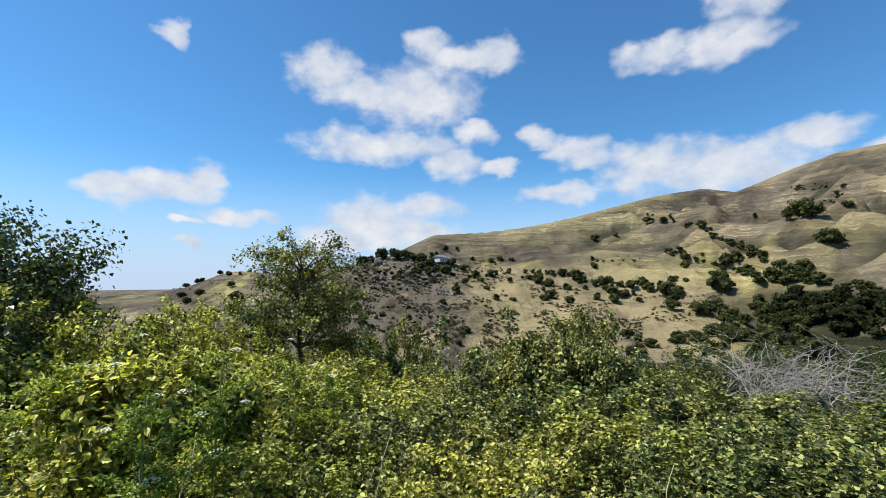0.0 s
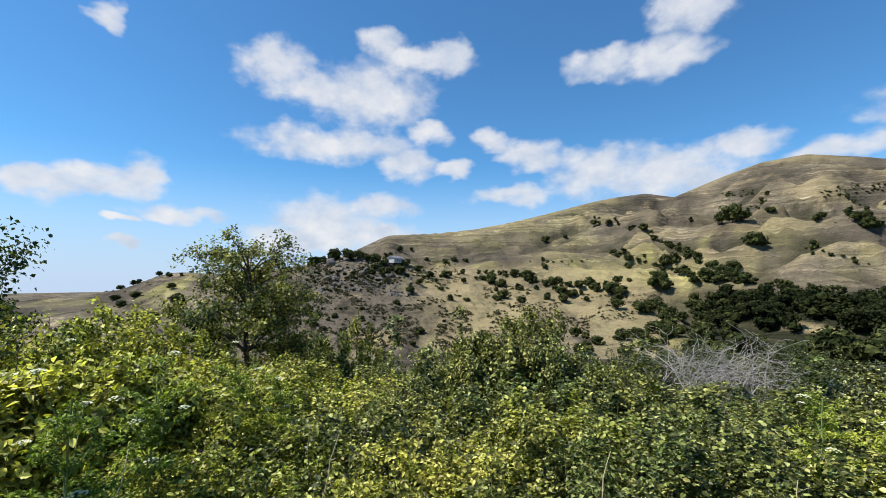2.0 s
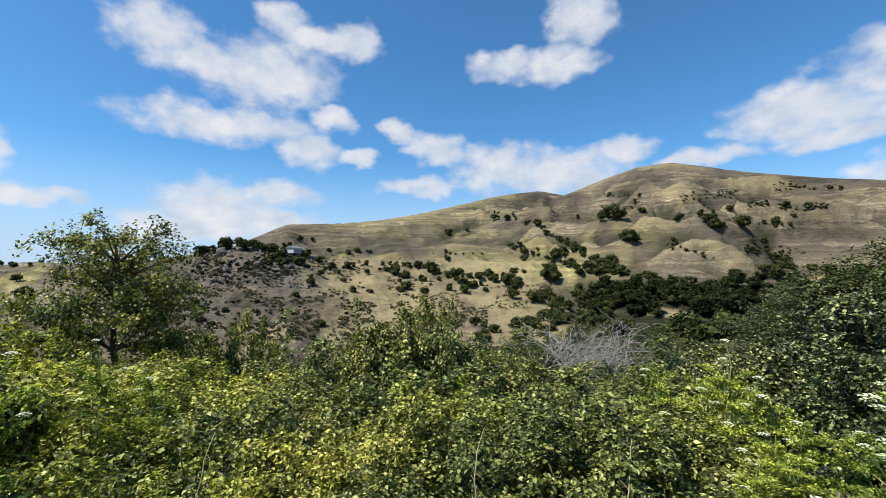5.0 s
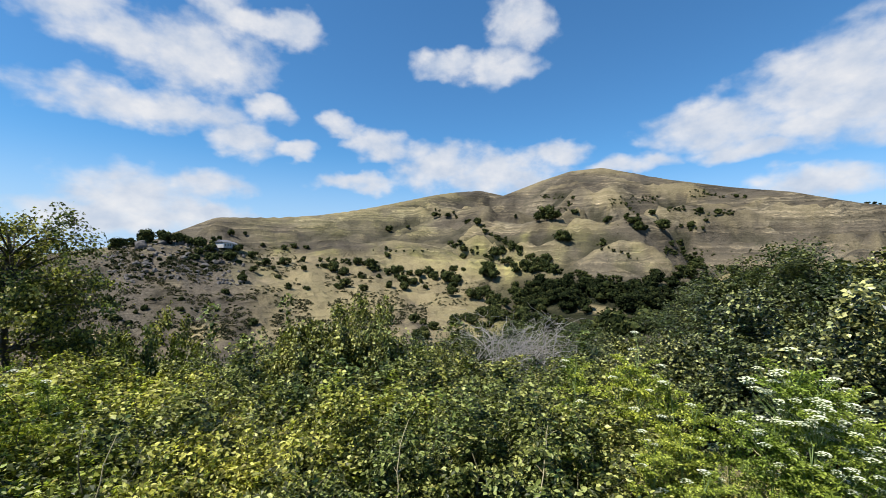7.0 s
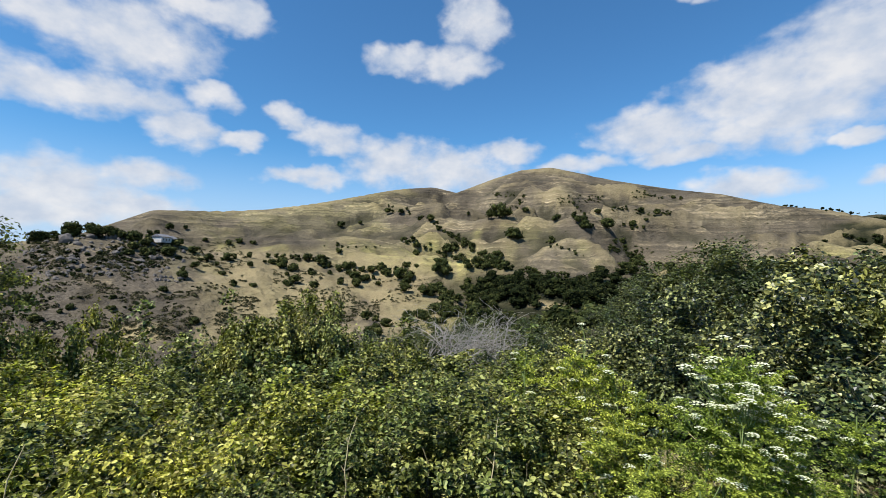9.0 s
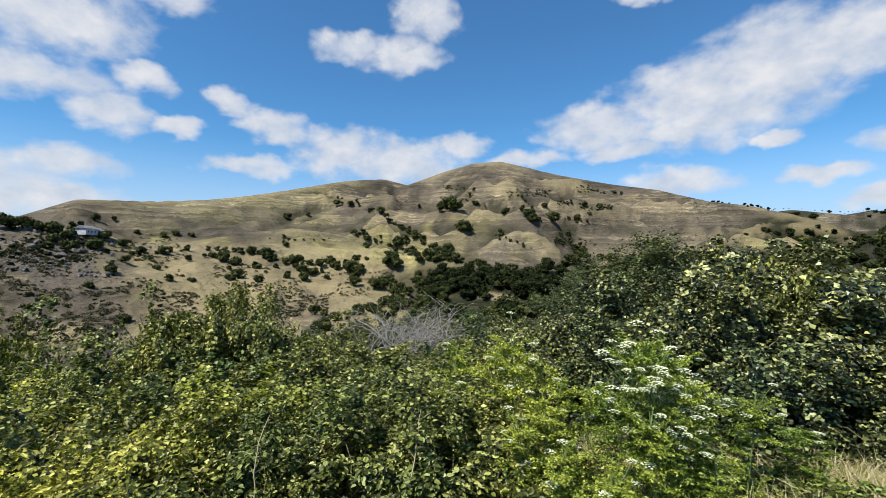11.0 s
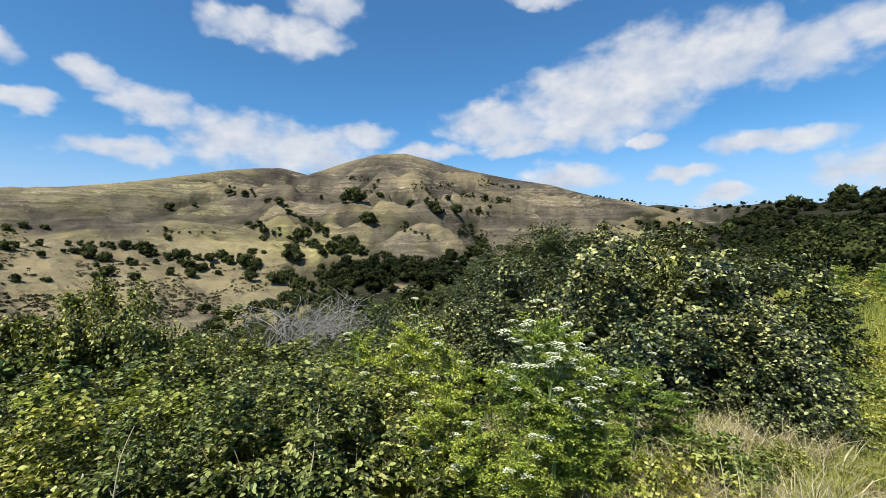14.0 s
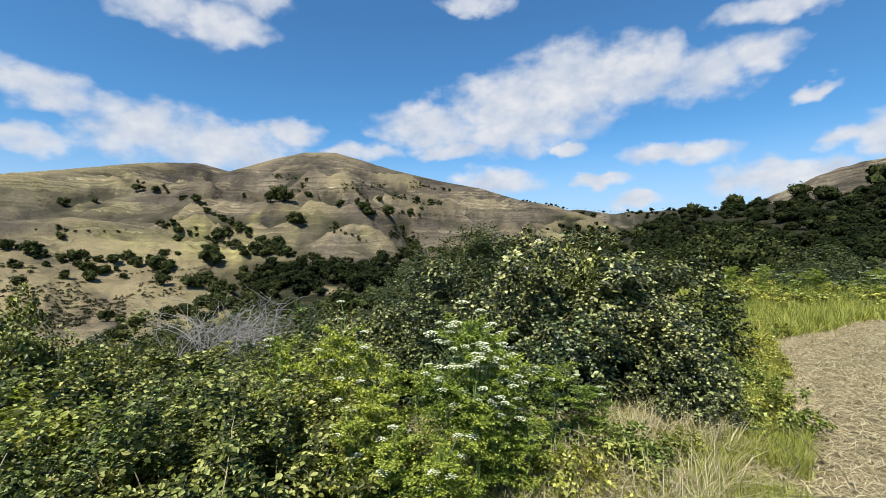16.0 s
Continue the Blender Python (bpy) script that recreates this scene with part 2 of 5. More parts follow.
p.inputs["Base Color"].default_value, p.inputs["Roughness"].default_value = (0.03, 0.04, 0.05, 1), 0.08
M_GLASS = m


def ground_material():
    m, nt, p, out = shader("hillside_ground")
    geo = nt.nodes.new("ShaderNodeNewGeometry")
    pos = geo.outputs["Position"]
    att = nt.nodes.new("ShaderNodeAttribute")
    att.attribute_name = "cover"
    sep = add(nt, "ShaderNodeSeparateColor", [("Color", att.outputs["Color"])])
    green, soil, mown = sep.outputs[0], sep.outputs[1], sep.outputs[2]
    wood = att.outputs["Alpha"]
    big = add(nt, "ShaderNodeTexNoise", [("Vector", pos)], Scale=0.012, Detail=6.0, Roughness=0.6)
    mid = add(nt, "ShaderNodeTexNoise", [("Vector", pos)], Scale=0.09, Detail=7.0, Roughness=0.65)
    fine = add(nt, "ShaderNodeTexNoise", [("Vector", pos)], Scale=1.3, Detail=7.0, Roughness=0.7)
    tiny = add(nt, "ShaderNodeTexNoise", [("Vector", pos)], Scale=28.0, Detail=6.0, Roughness=0.7)
    # trodden terraces that follow the slope's contours
    xyz = add(nt, "ShaderNodeSeparateXYZ", [("Vector", pos)])
    lift = add(nt, "ShaderNodeMath", [(0, mid.outputs["Fac"])])
    lift.operation = "MULTIPLY_ADD"
    lift.inputs[1].default_value = 9.0
    nt.links.new(xyz.outputs[2], lift.inputs[2])
    vec = add(nt, "ShaderNodeCombineXYZ", [("Z", lift.outputs[0])])
    steps = add(nt, "ShaderNodeTexNoise", [("Vector", vec.outputs[0])], Scale=0.32, Detail=4.0, Roughness=0.7)
    # cloud shade over the grass, put in as broad dark patches of colour
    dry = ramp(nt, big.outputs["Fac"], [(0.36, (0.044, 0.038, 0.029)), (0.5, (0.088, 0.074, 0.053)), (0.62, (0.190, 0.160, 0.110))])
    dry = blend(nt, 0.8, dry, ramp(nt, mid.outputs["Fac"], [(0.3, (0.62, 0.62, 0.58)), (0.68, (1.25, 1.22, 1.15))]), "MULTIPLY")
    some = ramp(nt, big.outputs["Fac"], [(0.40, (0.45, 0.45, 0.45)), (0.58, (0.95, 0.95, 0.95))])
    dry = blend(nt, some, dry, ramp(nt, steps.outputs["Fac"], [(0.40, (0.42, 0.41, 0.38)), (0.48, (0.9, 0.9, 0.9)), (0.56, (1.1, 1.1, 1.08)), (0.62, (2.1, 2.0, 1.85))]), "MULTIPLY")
    lift2 = add(nt, "ShaderNodeMath", [(0, big.outputs["Fac"])])
    lift2.operation = "MULTIPLY_ADD"
    lift2.inputs[1].default_value = 34.0
    nt.links.new(lift.outputs[0], lift2.inputs[2])
    vec2 = add(nt, "ShaderNodeCombineXYZ", [("Z", lift2.outputs[0]), ("X", big.outputs["Fac"])])
    benches = add(nt, "ShaderNodeTexNoise", [("Vector", vec2.outputs[0])], Scale=0.15, Detail=4.0, Roughness=0.65)
    lush = ramp(nt, mid.outputs["Fac"], [(0.3, (0.165, 0.158, 0.05)), (0.7, (0.31, 0.28, 0.10))])
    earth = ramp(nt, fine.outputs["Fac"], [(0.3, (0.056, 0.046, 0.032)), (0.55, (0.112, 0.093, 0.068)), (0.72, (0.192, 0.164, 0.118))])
    # woodland floor with shade put into its colour, so near black
    shaded_forest = ramp(nt, fine.outputs["Fac"], [(0.3, (0.009, 0.011, 0.005)), (0.7, (0.031, 0.031, 0.015))])
    straw = ramp(nt, tiny.outputs["Fac"], [(0.3, (0.10, 0.078, 0.042)), (0.5, (0.26, 0.210, 0.120)), (0.7, (0.46, 0.385, 0.225))])
    straw = blend(nt, 0.7, straw, ramp(nt, fine.outputs["Fac"], [(0.35, (0.7, 0.72, 0.6)), (0.65, (1.15, 1.1, 1.0))]), "MULTIPLY")
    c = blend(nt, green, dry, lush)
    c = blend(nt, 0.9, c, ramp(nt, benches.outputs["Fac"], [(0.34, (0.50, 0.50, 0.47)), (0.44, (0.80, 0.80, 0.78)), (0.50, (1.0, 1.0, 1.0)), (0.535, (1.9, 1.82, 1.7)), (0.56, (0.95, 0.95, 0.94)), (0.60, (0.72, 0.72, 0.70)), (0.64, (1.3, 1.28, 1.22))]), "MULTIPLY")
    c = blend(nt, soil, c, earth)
    c = blend(nt, wood, c, shaded_forest)
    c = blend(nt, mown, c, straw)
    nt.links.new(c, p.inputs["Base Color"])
    p.inputs["Roughness"].default_value = 0.95
    p.inputs["Specular IOR Level"].default_value = 0.1
    b1 = add(nt, "ShaderNodeBump", [("Height", mid.outputs["Fac"])], Strength=0.9, Distance=5.0)
    b1 = add(nt, "ShaderNodeBump", [("Height", steps.outputs["Fac"]), ("Normal", b1.outputs[0])], Strength=0.5, Distance=2.0)
    b2 = add(nt, "ShaderNodeBump", [("Height", tiny.outputs["Fac"]), ("Normal", b1.outputs[0])], Strength=0.7, Distance=0.03)
    nt.links.new(b2.outputs[0], p.inputs["Normal"])
    return m


M_GROUND = ground_material()

# ---- meshes ----
rng = np.random.default_rng(7)


def mesh_of(name, verts, faces, material, smooth=False):
    """A mesh from vertices and faces of one size, or of several sizes (a list of arrays)."""
    groups = faces if isinstance(faces, list) else [faces]
    groups = [np.asarray(g, dtype=np.int32) for g in groups if len(g)]
    me = bpy.data.meshes.new(name)
    verts = np.asarray(verts, dtype=np.float32)
    me.vertices.add(len(verts))
    me.vertices.foreach_set("co", verts.ravel())
    loops = np.concatenate([g.ravel() for g in groups])
    sizes = np.concatenate([np.full(len(g), g.shape[1]) for g in groups])
    me.loops.add(len(loops))
    me.loops.foreach_set("vertex_index", loops)
    me.polygons.add(len(sizes))
    me.polygons.foreach_set("loop_start", np.concatenate([[0], np.cumsum(sizes)[:-1]]).astype(np.int32))
    me.update(calc_edges=True)
    me.polygons.foreach_set("use_smooth", np.full(len(sizes), smooth))
    me.materials.append(material)
    return me


def part(name, me, parent, label=""):
    ob = new(name, me)
    ob.parent = parent
    return tagged(ob, label) if label else ob


def unit(v):
    return v / np.maximum(np.linalg.norm(v, axis=-1, keepdims=True), 1e-9)


def leaf_blades(at, out, size, wide=0.6, droop=0.3, long=False):
    """Folded leaf blades at points, facing roughly outwards; each is two quads along a midrib (long: one thin quad)."""
    n = len(at)
    nor = unit(out * 0.7 + rng.normal(0, 0.55, (n, 3)) + np.array([0, 0, 0.42]))
    way = unit(np.cross(nor, rng.normal(0, 1, (n, 3))) + np.array([0, 0, -droop]))
    side = unit(np.cross(way, nor))
    s = np.asarray(size).reshape(-1, 1) * np.ones((n, 1))
    w = s * wide * 0.5
    if long:
        up = nor * s * 0.1
        v = np.stack([at, at + way * s * 0.42 + side * w + up, at + way * s, at + way * s * 0.42 - side * w + up], 1)
        base = np.arange(n)[:, None] * 4
        return v.reshape(-1, 3), base + np.array([0, 1, 2, 3])
    up = nor * s * 0.12
    v = np.stack([at, at + way * s * 0.28 + side * w + up, at + way * s * 0.68 + side * w * 0.85 + up, at + way * s - nor * s * 0.08,
                  at + way * s * 0.68 - side * w * 0.85 + up, at + way * s * 0.28 - side * w + up], 1)
    base = np.arange(n)[:, None] * 6
    f = np.concatenate([base + np.array([0, 1, 2, 3]), base + np.array([0, 3, 4, 5])])
    return v.reshape(-1, 3), f


def tubes(lines, sides=5):
    """Tapered tubes along polylines: each line is (points k x 3, radii k)."""
    vs, fs, start = [], [], 0
    turn = np.linspace(0, 2 * np.pi, sides, endpoint=False)
    for pts, rad in lines:
        pts, rad = np.asarray(pts, float), np.asarray(rad, float)
        k = len(pts)
        tan = unit(np.gradient(pts, axis=0))
        ref = np.array([0.31, 0.2, 0.93]) if abs(tan[0, 2]) < 0.8 else np.array([1.0, 0.1, 0.0])
        a = unit(np.cross(tan, ref))
        b = np.cross(tan, a)
        ring = pts[:, None] + rad[:, None, None] * (a[:, None] * np.cos(turn)[None, :, None] + b[:, None] * np.sin(turn)[None, :, None])
        vs.append(ring.reshape(-1, 3))
        i = np.arange(k - 1)[:, None] * sides
        j = np.arange(sides)[None, :]
        j2 = (j + 1) % sides
        fs.append(start + np.stack([i + j, i + j2, i + sides + j2, i + sides + j], -1).reshape(-1, 4))
        start += k * sides
    return np.concatenate(vs), np.concatenate(fs)


def bend(a, b, k, wob, sag=0.0):
    """A wobbling line from a to b."""
    a, b = np.asarray(a, float), np.asarray(b, float)
    s = np.linspace(0, 1, k)[:, None]
    p = a + (b - a) * s + np.cumsum(rng.normal(0, wob, (k, 3)), 0) * np.sin(s * np.pi) ** 0.5 * np.linalg.norm(b - a)
    p[:, 2] += (sag * np.sin(s * np.pi))[:, 0]
    p[0] = a
    return p


def lattice(ix, iy, seed):
    h = (ix.astype(np.int64) * 374761393 + iy.astype(np.int64) * 668265263 + seed * 982451653) & 0xFFFFFFFF
    h = ((h ^ (h >> 13)) * 1274126177) & 0xFFFFFFFF
    return ((h ^ (h >> 16)) & 0xFFFFFF) / 0xFFFFFF


def value_noise(x, y, seed):
    ix, iy = np.floor(x), np.floor(y)
    fx, fy = x - ix, y - iy
    ux, uy = fx * fx * (3 - 2 * fx), fy * fy * (3 - 2 * fy)
    a, b = lattice(ix, iy, seed), lattice(ix + 1, iy, seed)
    c, d = lattice(ix, iy + 1, seed), lattice(ix + 1, iy + 1, seed)
    return a + (b - a) * ux + (c - a) * uy + (a - b - c + d) * ux * uy


def fractal(x, y, seed, octaves=4):
    t, amp, tot = 0, 1.0, 0
    for o in range(octaves):
        t = t + amp * value_noise(x * 2 ** o, y * 2 ** o, seed + o)
        tot += amp
        amp *= 0.5
    return t / tot


# ---- the ground: one sheet, from the mown path to the plain ----
EYE = 1.6
# crests: heading, height angle, distance from the viewpoint
MAIN_HILL = np.array([(-50, -4, 520), (-40, 0.2, 520), (-34, 2.6, 520), (-30, 4.5, 500), (-27.5, 5.7, 480), (-22, 6.0, 500), (-16, 6.5, 520), (-9, 7.8, 560),
                      (-5, 8.7, 600), (0.4, 9.8, 640), (4.8, 10.1, 680), (7.8, 9.4, 690), (12.8, 11.2, 700), (16.3, 12.2, 700), (20, 12.4, 700),
                      (23.6, 11.5, 690), (27.2, 10.5, 680), (33.8, 9.0, 660), (38.6, 8.1, 640), (44, 6.4, 620), (48, 5.7, 600), (53.4, 3.9, 560), (57, 2.2, 520)])
MAIN_TAIL = np.array([(62, 0, 500), (70, -4, 480)])
MAIN_HILL = np.concatenate([MAIN_HILL, MAIN_TAIL])
ROCKY_RIDGE = np.array([(-75, -3.5, 430), (-66, -2.2, 430), (-62, -1.6, 420), (-58, -1.2, 420), (-56, -0.8, 400), (-53.4, 0.5, 380), (-51, 1.0, 360), (-48, 0.7, 330), (-43, 1.0, 290),
                        (-37, 2.0, 262), (-33, 2.8, 256), (-28, 2.8, 260), (-22, 1.5, 275), (-14, 0.2, 290), (-5, -1.6, 300), (5, -6, 300)])
DARK_HILL = np.array([(48, -5, 150), (52, -1, 150), (56, 1.6, 150), (60, 3.6, 150), (65, 4.3, 150), (70, 4.7, 145), (76, 5.2, 140), (80, 6.4, 140), (95, 9, 140), (120, 6, 140), (150, 0, 150)])
PALE_HILL = np.array([(60, -2, 620), (66, 3.6, 600), (70, 5.3, 560), (72.3, 6.3, 550), (75.4, 7.7, 540), (78, 8.3, 530), (85, 9, 520), (110, 8, 520), (140, 0, 520)])
FAR_RIDGE = np.array([(30, 2, 1900), (40, 4.4, 1900), (48, 5.2, 1850), (51, 5.3, 1800), (54, 4.7, 1800), (57, 4.6, 1850), (61, 4.9, 1900), (66, 4.5, 1900), (72, 3.8, 1900), (90, 3, 1900), (120, 0, 1900)])

# spurs that stand out before the main hill: the green meadow spur, then the folds behind it
MEADOW_SPUR = np.array([(-30, -3, 400), (-22, 1.2, 400), (-14, 2.7, 400), (-6.2, 3.6, 400), (-2, 3.2, 400), (1.2, 2.1, 395), (5.6, -0.8, 380), (11, -3, 360), (15, -7, 350)])
LOW_FOLD = np.array([(10, -6, 430), (13, 0.8, 440), (14.7, 2.4, 450), (18, 3.3, 455), (21.2, 2.7, 450), (24.2, 0.7, 440), (27.8, -1.5, 430), (31, -6, 420)])
MIDDLE_FOLD = np.array([(19, -4, 540), (22.5, 2.6, 540), (25.6, 5.2, 545), (28.1, 4.4, 540), (32.4, 1.5, 520), (36, -4, 500)])
RIGHT_FOLD = np.array([(29, -4, 560), (32, 1.5, 565), (35.5, 4.4, 570), (38, 4.8, 570), (42, 3.6, 560), (47, 1.2, 540), (52, -4, 520)])
UPPER_FOLD = np.array([(-13, 2, 540), (-6.2, 6.4, 550), (1.3, 8.0, 570), (8.3, 5.8, 560), (13, 3.2, 540), (17, -3, 520)])
PEAK_SPUR = np.array([(11.5, 4, 640), (14, 8.2, 640), (17.2, 10.0, 650), (19.5, 8.6, 640), (22.5, 4, 620)])


def rise(az, r, crest, foot, low, curve, back=0.25):
    el = sum(np.interp(az + d, crest[:, 0], crest[:, 1]) for d in (-0.8, 0, 0.8)) / 3
    rc = np.interp(az, crest[:, 0], crest[:, 2])
    zc = EYE + rc * np.tan(np.radians(el))
    s = np.clip((rc - r) / (rc - foot), 0, 1)
    z = zc - (zc - low) * (1 - (1 - s) ** curve)
    z = np.where(r > rc, zc - back * (r - rc) - 0.0006 * (r - rc) ** 2, z)
    inside = (az > crest[0, 0]) & (az < crest[-1, 0]) & (r >= foot)
    return np.where(inside, z, -400.0), s


def over(a, b, k):
    """The higher of two surfaces, with a hollow of width k where they meet."""
    return np.maximum(a, b) + 0.25 * k * np.maximum(0, 1 - np.abs(a - b) / k) ** 2


def height_at(az, r):
    az, r = np.asarray(az, float), np.asarray(r, float)
    down = np.maximum(r * np.cos(np.radians(az + 22)) - 1.0, 0)
    near = -0.17 * down
    near = near - np.where((az > 45) & (az < 110), 0.12 * np.maximum(r - 20, 0), 0)
    near = np.where(np.abs(az) > 105, -0.05 * np.maximum(r - 6, 0), near)
    floor = -24 - 76 * np.clip((r - 330) / 1600, 0, 1) + 3 * (fractal(az * 0.15 + 40, r * 0.01, 5) - 0.5)
    z = np.maximum(near, floor)
    zm, s = rise(az, r, MAIN_HILL, 170, -24, 1.75)
    gully = np.abs(2 * fractal(az * 0.105 + 0.9 * fractal(az * 0.05, r / 130, 3), r / 420 + 9, 11, 3) - 1)
    gully2 = np.abs(2 * fractal(az * 0.34 + 0.8 * fractal(az * 0.2, r / 60, 4), r / 150, 23, 3) - 1)
    relief = (s * (1 - s) * 4) ** 0.6
    x, y = r * np.sin(np.radians(az)), r * np.cos(np.radians(az))
    wx, wy = x + 90 * fractal(x / 120, y / 120, 101, 3), y + 90 * fractal(x / 120 + 9, y / 120, 103, 3)
    folds = 62 * (0.27 - np.sqrt((2 * fractal(wx / 170, wy / 130, 107, 3) - 1) ** 2 + 0.004)) + 24 * (0.3 - np.abs(2 * fractal(wx / 42, wy / 34, 109, 3) - 1)) + 7 * (fractal(wx / 60, wy / 60, 113, 4) - 0.5)
    zm = zm + relief * (9 * (gully - 0.2) + 4 * (gully2 - 0.2)) + relief * (0.35 + 0.95 * np.clip((az + 8) / 12, 0, 1)) * folds + relief * 5 * (fractal(az * 0.5, r / 25, 31, 4) - 0.5)
    crest_el = np.interp(az, MAIN_HILL[:, 0], MAIN_HILL[:, 1])
    zm = np.minimum(zm, EYE + r * np.tan(np.radians(crest_el - 0.4 * s)))
    zo, s2 = rise(az, r, ROCKY_RIDGE, 130, -25, 1.2)
    rel2 = (s2 * (1 - s2) * 4) ** 0.7
    zo = zo + rel2 * (7 * (fractal(az * 0.3, r / 50, 41, 4) - 0.5)) + 1.2 * (fractal(az * 1.2, r / 9, 47, 3) - 0.5)
    zd, s3 = rise(az, r, DARK_HILL, 62, -5.5, 1.0)
    zd = zd + (s3 * (1 - s3) * 4) * 2 * (fractal(az * 0.3, r / 22, 53) - 0.5)
    zp, s4 = rise(az, r, PALE_HILL, 200, -24, 1.6)
    zf, s5 = rise(az, r, FAR_RIDGE, 900, -60, 1.4)
    zf = zf + (s5 * (1 - s5) * 4) * 60 * (fractal(az * 0.25, r / 300, 59) - 0.5)
    rills = 24 * (0.3 - np.abs(2 * fractal(wx / 60, wy / 48, 127, 3) - 1)) + 6 * (fractal(wx / 24, wy / 24, 131, 3) - 0.5)
    for crest, foot, curve in ((MEADOW_SPUR, 190, 1.25), (LOW_FOLD, 270, 1.2), (MIDDLE_FOLD, 330, 1.2), (RIGHT_FOLD, 340, 1.2), (UPPER_FOLD, 330, 1.1), (PEAK_SPUR, 420, 1.0)):
        zs, sx = rise(az, r, crest, foot, -24, curve, 0.24)
        zs = zs + (sx * (1 - sx) * 4) ** 0.7 * rills
        zm = over(zm, zs, 5.0)
    for layer in (zm, zo, zd, zp, zf):
        z = np.maximum(z, layer)
    return z + np.clip(r / 40, 0, 1) * 0.25 * (fractal(az * 2.0, r / 3, 61) - 0.5) + 0.05 * (fractal(az * 0.9, r * 2, 67) - 0.5)


GRID_AZ, GRID_R = np.arange(-92, 93, 0.25), np.geomspace(30.0, 4000, 1000)
GRID_Z = height_at(*np.meshgrid(GRID_AZ, GRID_R, indexing="ij"))


def meet(az, el, start=30.0):
    """Where the sight line from the viewpoint at these angles meets the ground: x, y, z, distance."""
    k, t = divmod((az + 92) / 0.25, 1.0)
    z = GRID_Z[int(k)] * (1 - t) + GRID_Z[int(k) + 1] * t
    r, z = GRID_R[GRID_R >= start], z[GRID_R >= start]
    hit = np.nonzero(z >= EYE + r * math.tan(radians(el)))[0]
    k = hit[0] if len(hit) else int(np.argmax((z - EYE) / r))
    return r[k] * math.sin(radians(az)), r[k] * math.cos(radians(az)), float(z[k]), r[k]


def spot_at(az, r):
    return r * math.sin(radians(az)), r * math.cos(radians(az)), float(height_at(az, r))


# bare straw-coloured clearings between the woods: heading, height angle, half widths
CLEARINGS = [(0.6, -5.0, 3.4, 0.75), (19.5, -5.0, 2.6, 0.4), (-39.0, -7.4, 2.6, 0.7), (-28.5, -7.6, 2.6, 1.0), (-17.5, -1.4, 3.6, 1.1), (-9.0, -3.9, 3.0, 0.7)]


def cleared(az, el):
    """How much of a clearing a direction holds, 0 to 1."""
    t = 0.0
    for a, e, w, h in CLEARINGS:
        t = np.maximum(t, np.exp(-((az - a) / w) ** 4 - ((el - e - 0.12 * (az - a) * (a > 10) * -1) / h) ** 4))
    return t


# dark brush on the upper hill: heading, height angle, half widths
BRUSH_PATCHES = [(30.8, 8.5, 1.3, 0.45), (22.2, 8.3, 1.4, 0.5), (25.0, 8.1, 1.2, 0.4), (31.8, 6.2, 1.9, 0.3), (13.9, 9.0, 1.5, 0.3), (28.1, 6.9, 0.9, 0.22), (30.4, 0.9, 1.5, 1.2), (27.6, 1.8, 1.0, 0.4)]


def path_end(az, x, y):
    """How far the mown path reaches at a heading; its edge wavers."""
    return 8.6 + 0.42 * np.clip(az - 68, 0, 20) + 1.6 * (fractal(x * 0.9, y * 0.9, 139, 3) - 0.5)


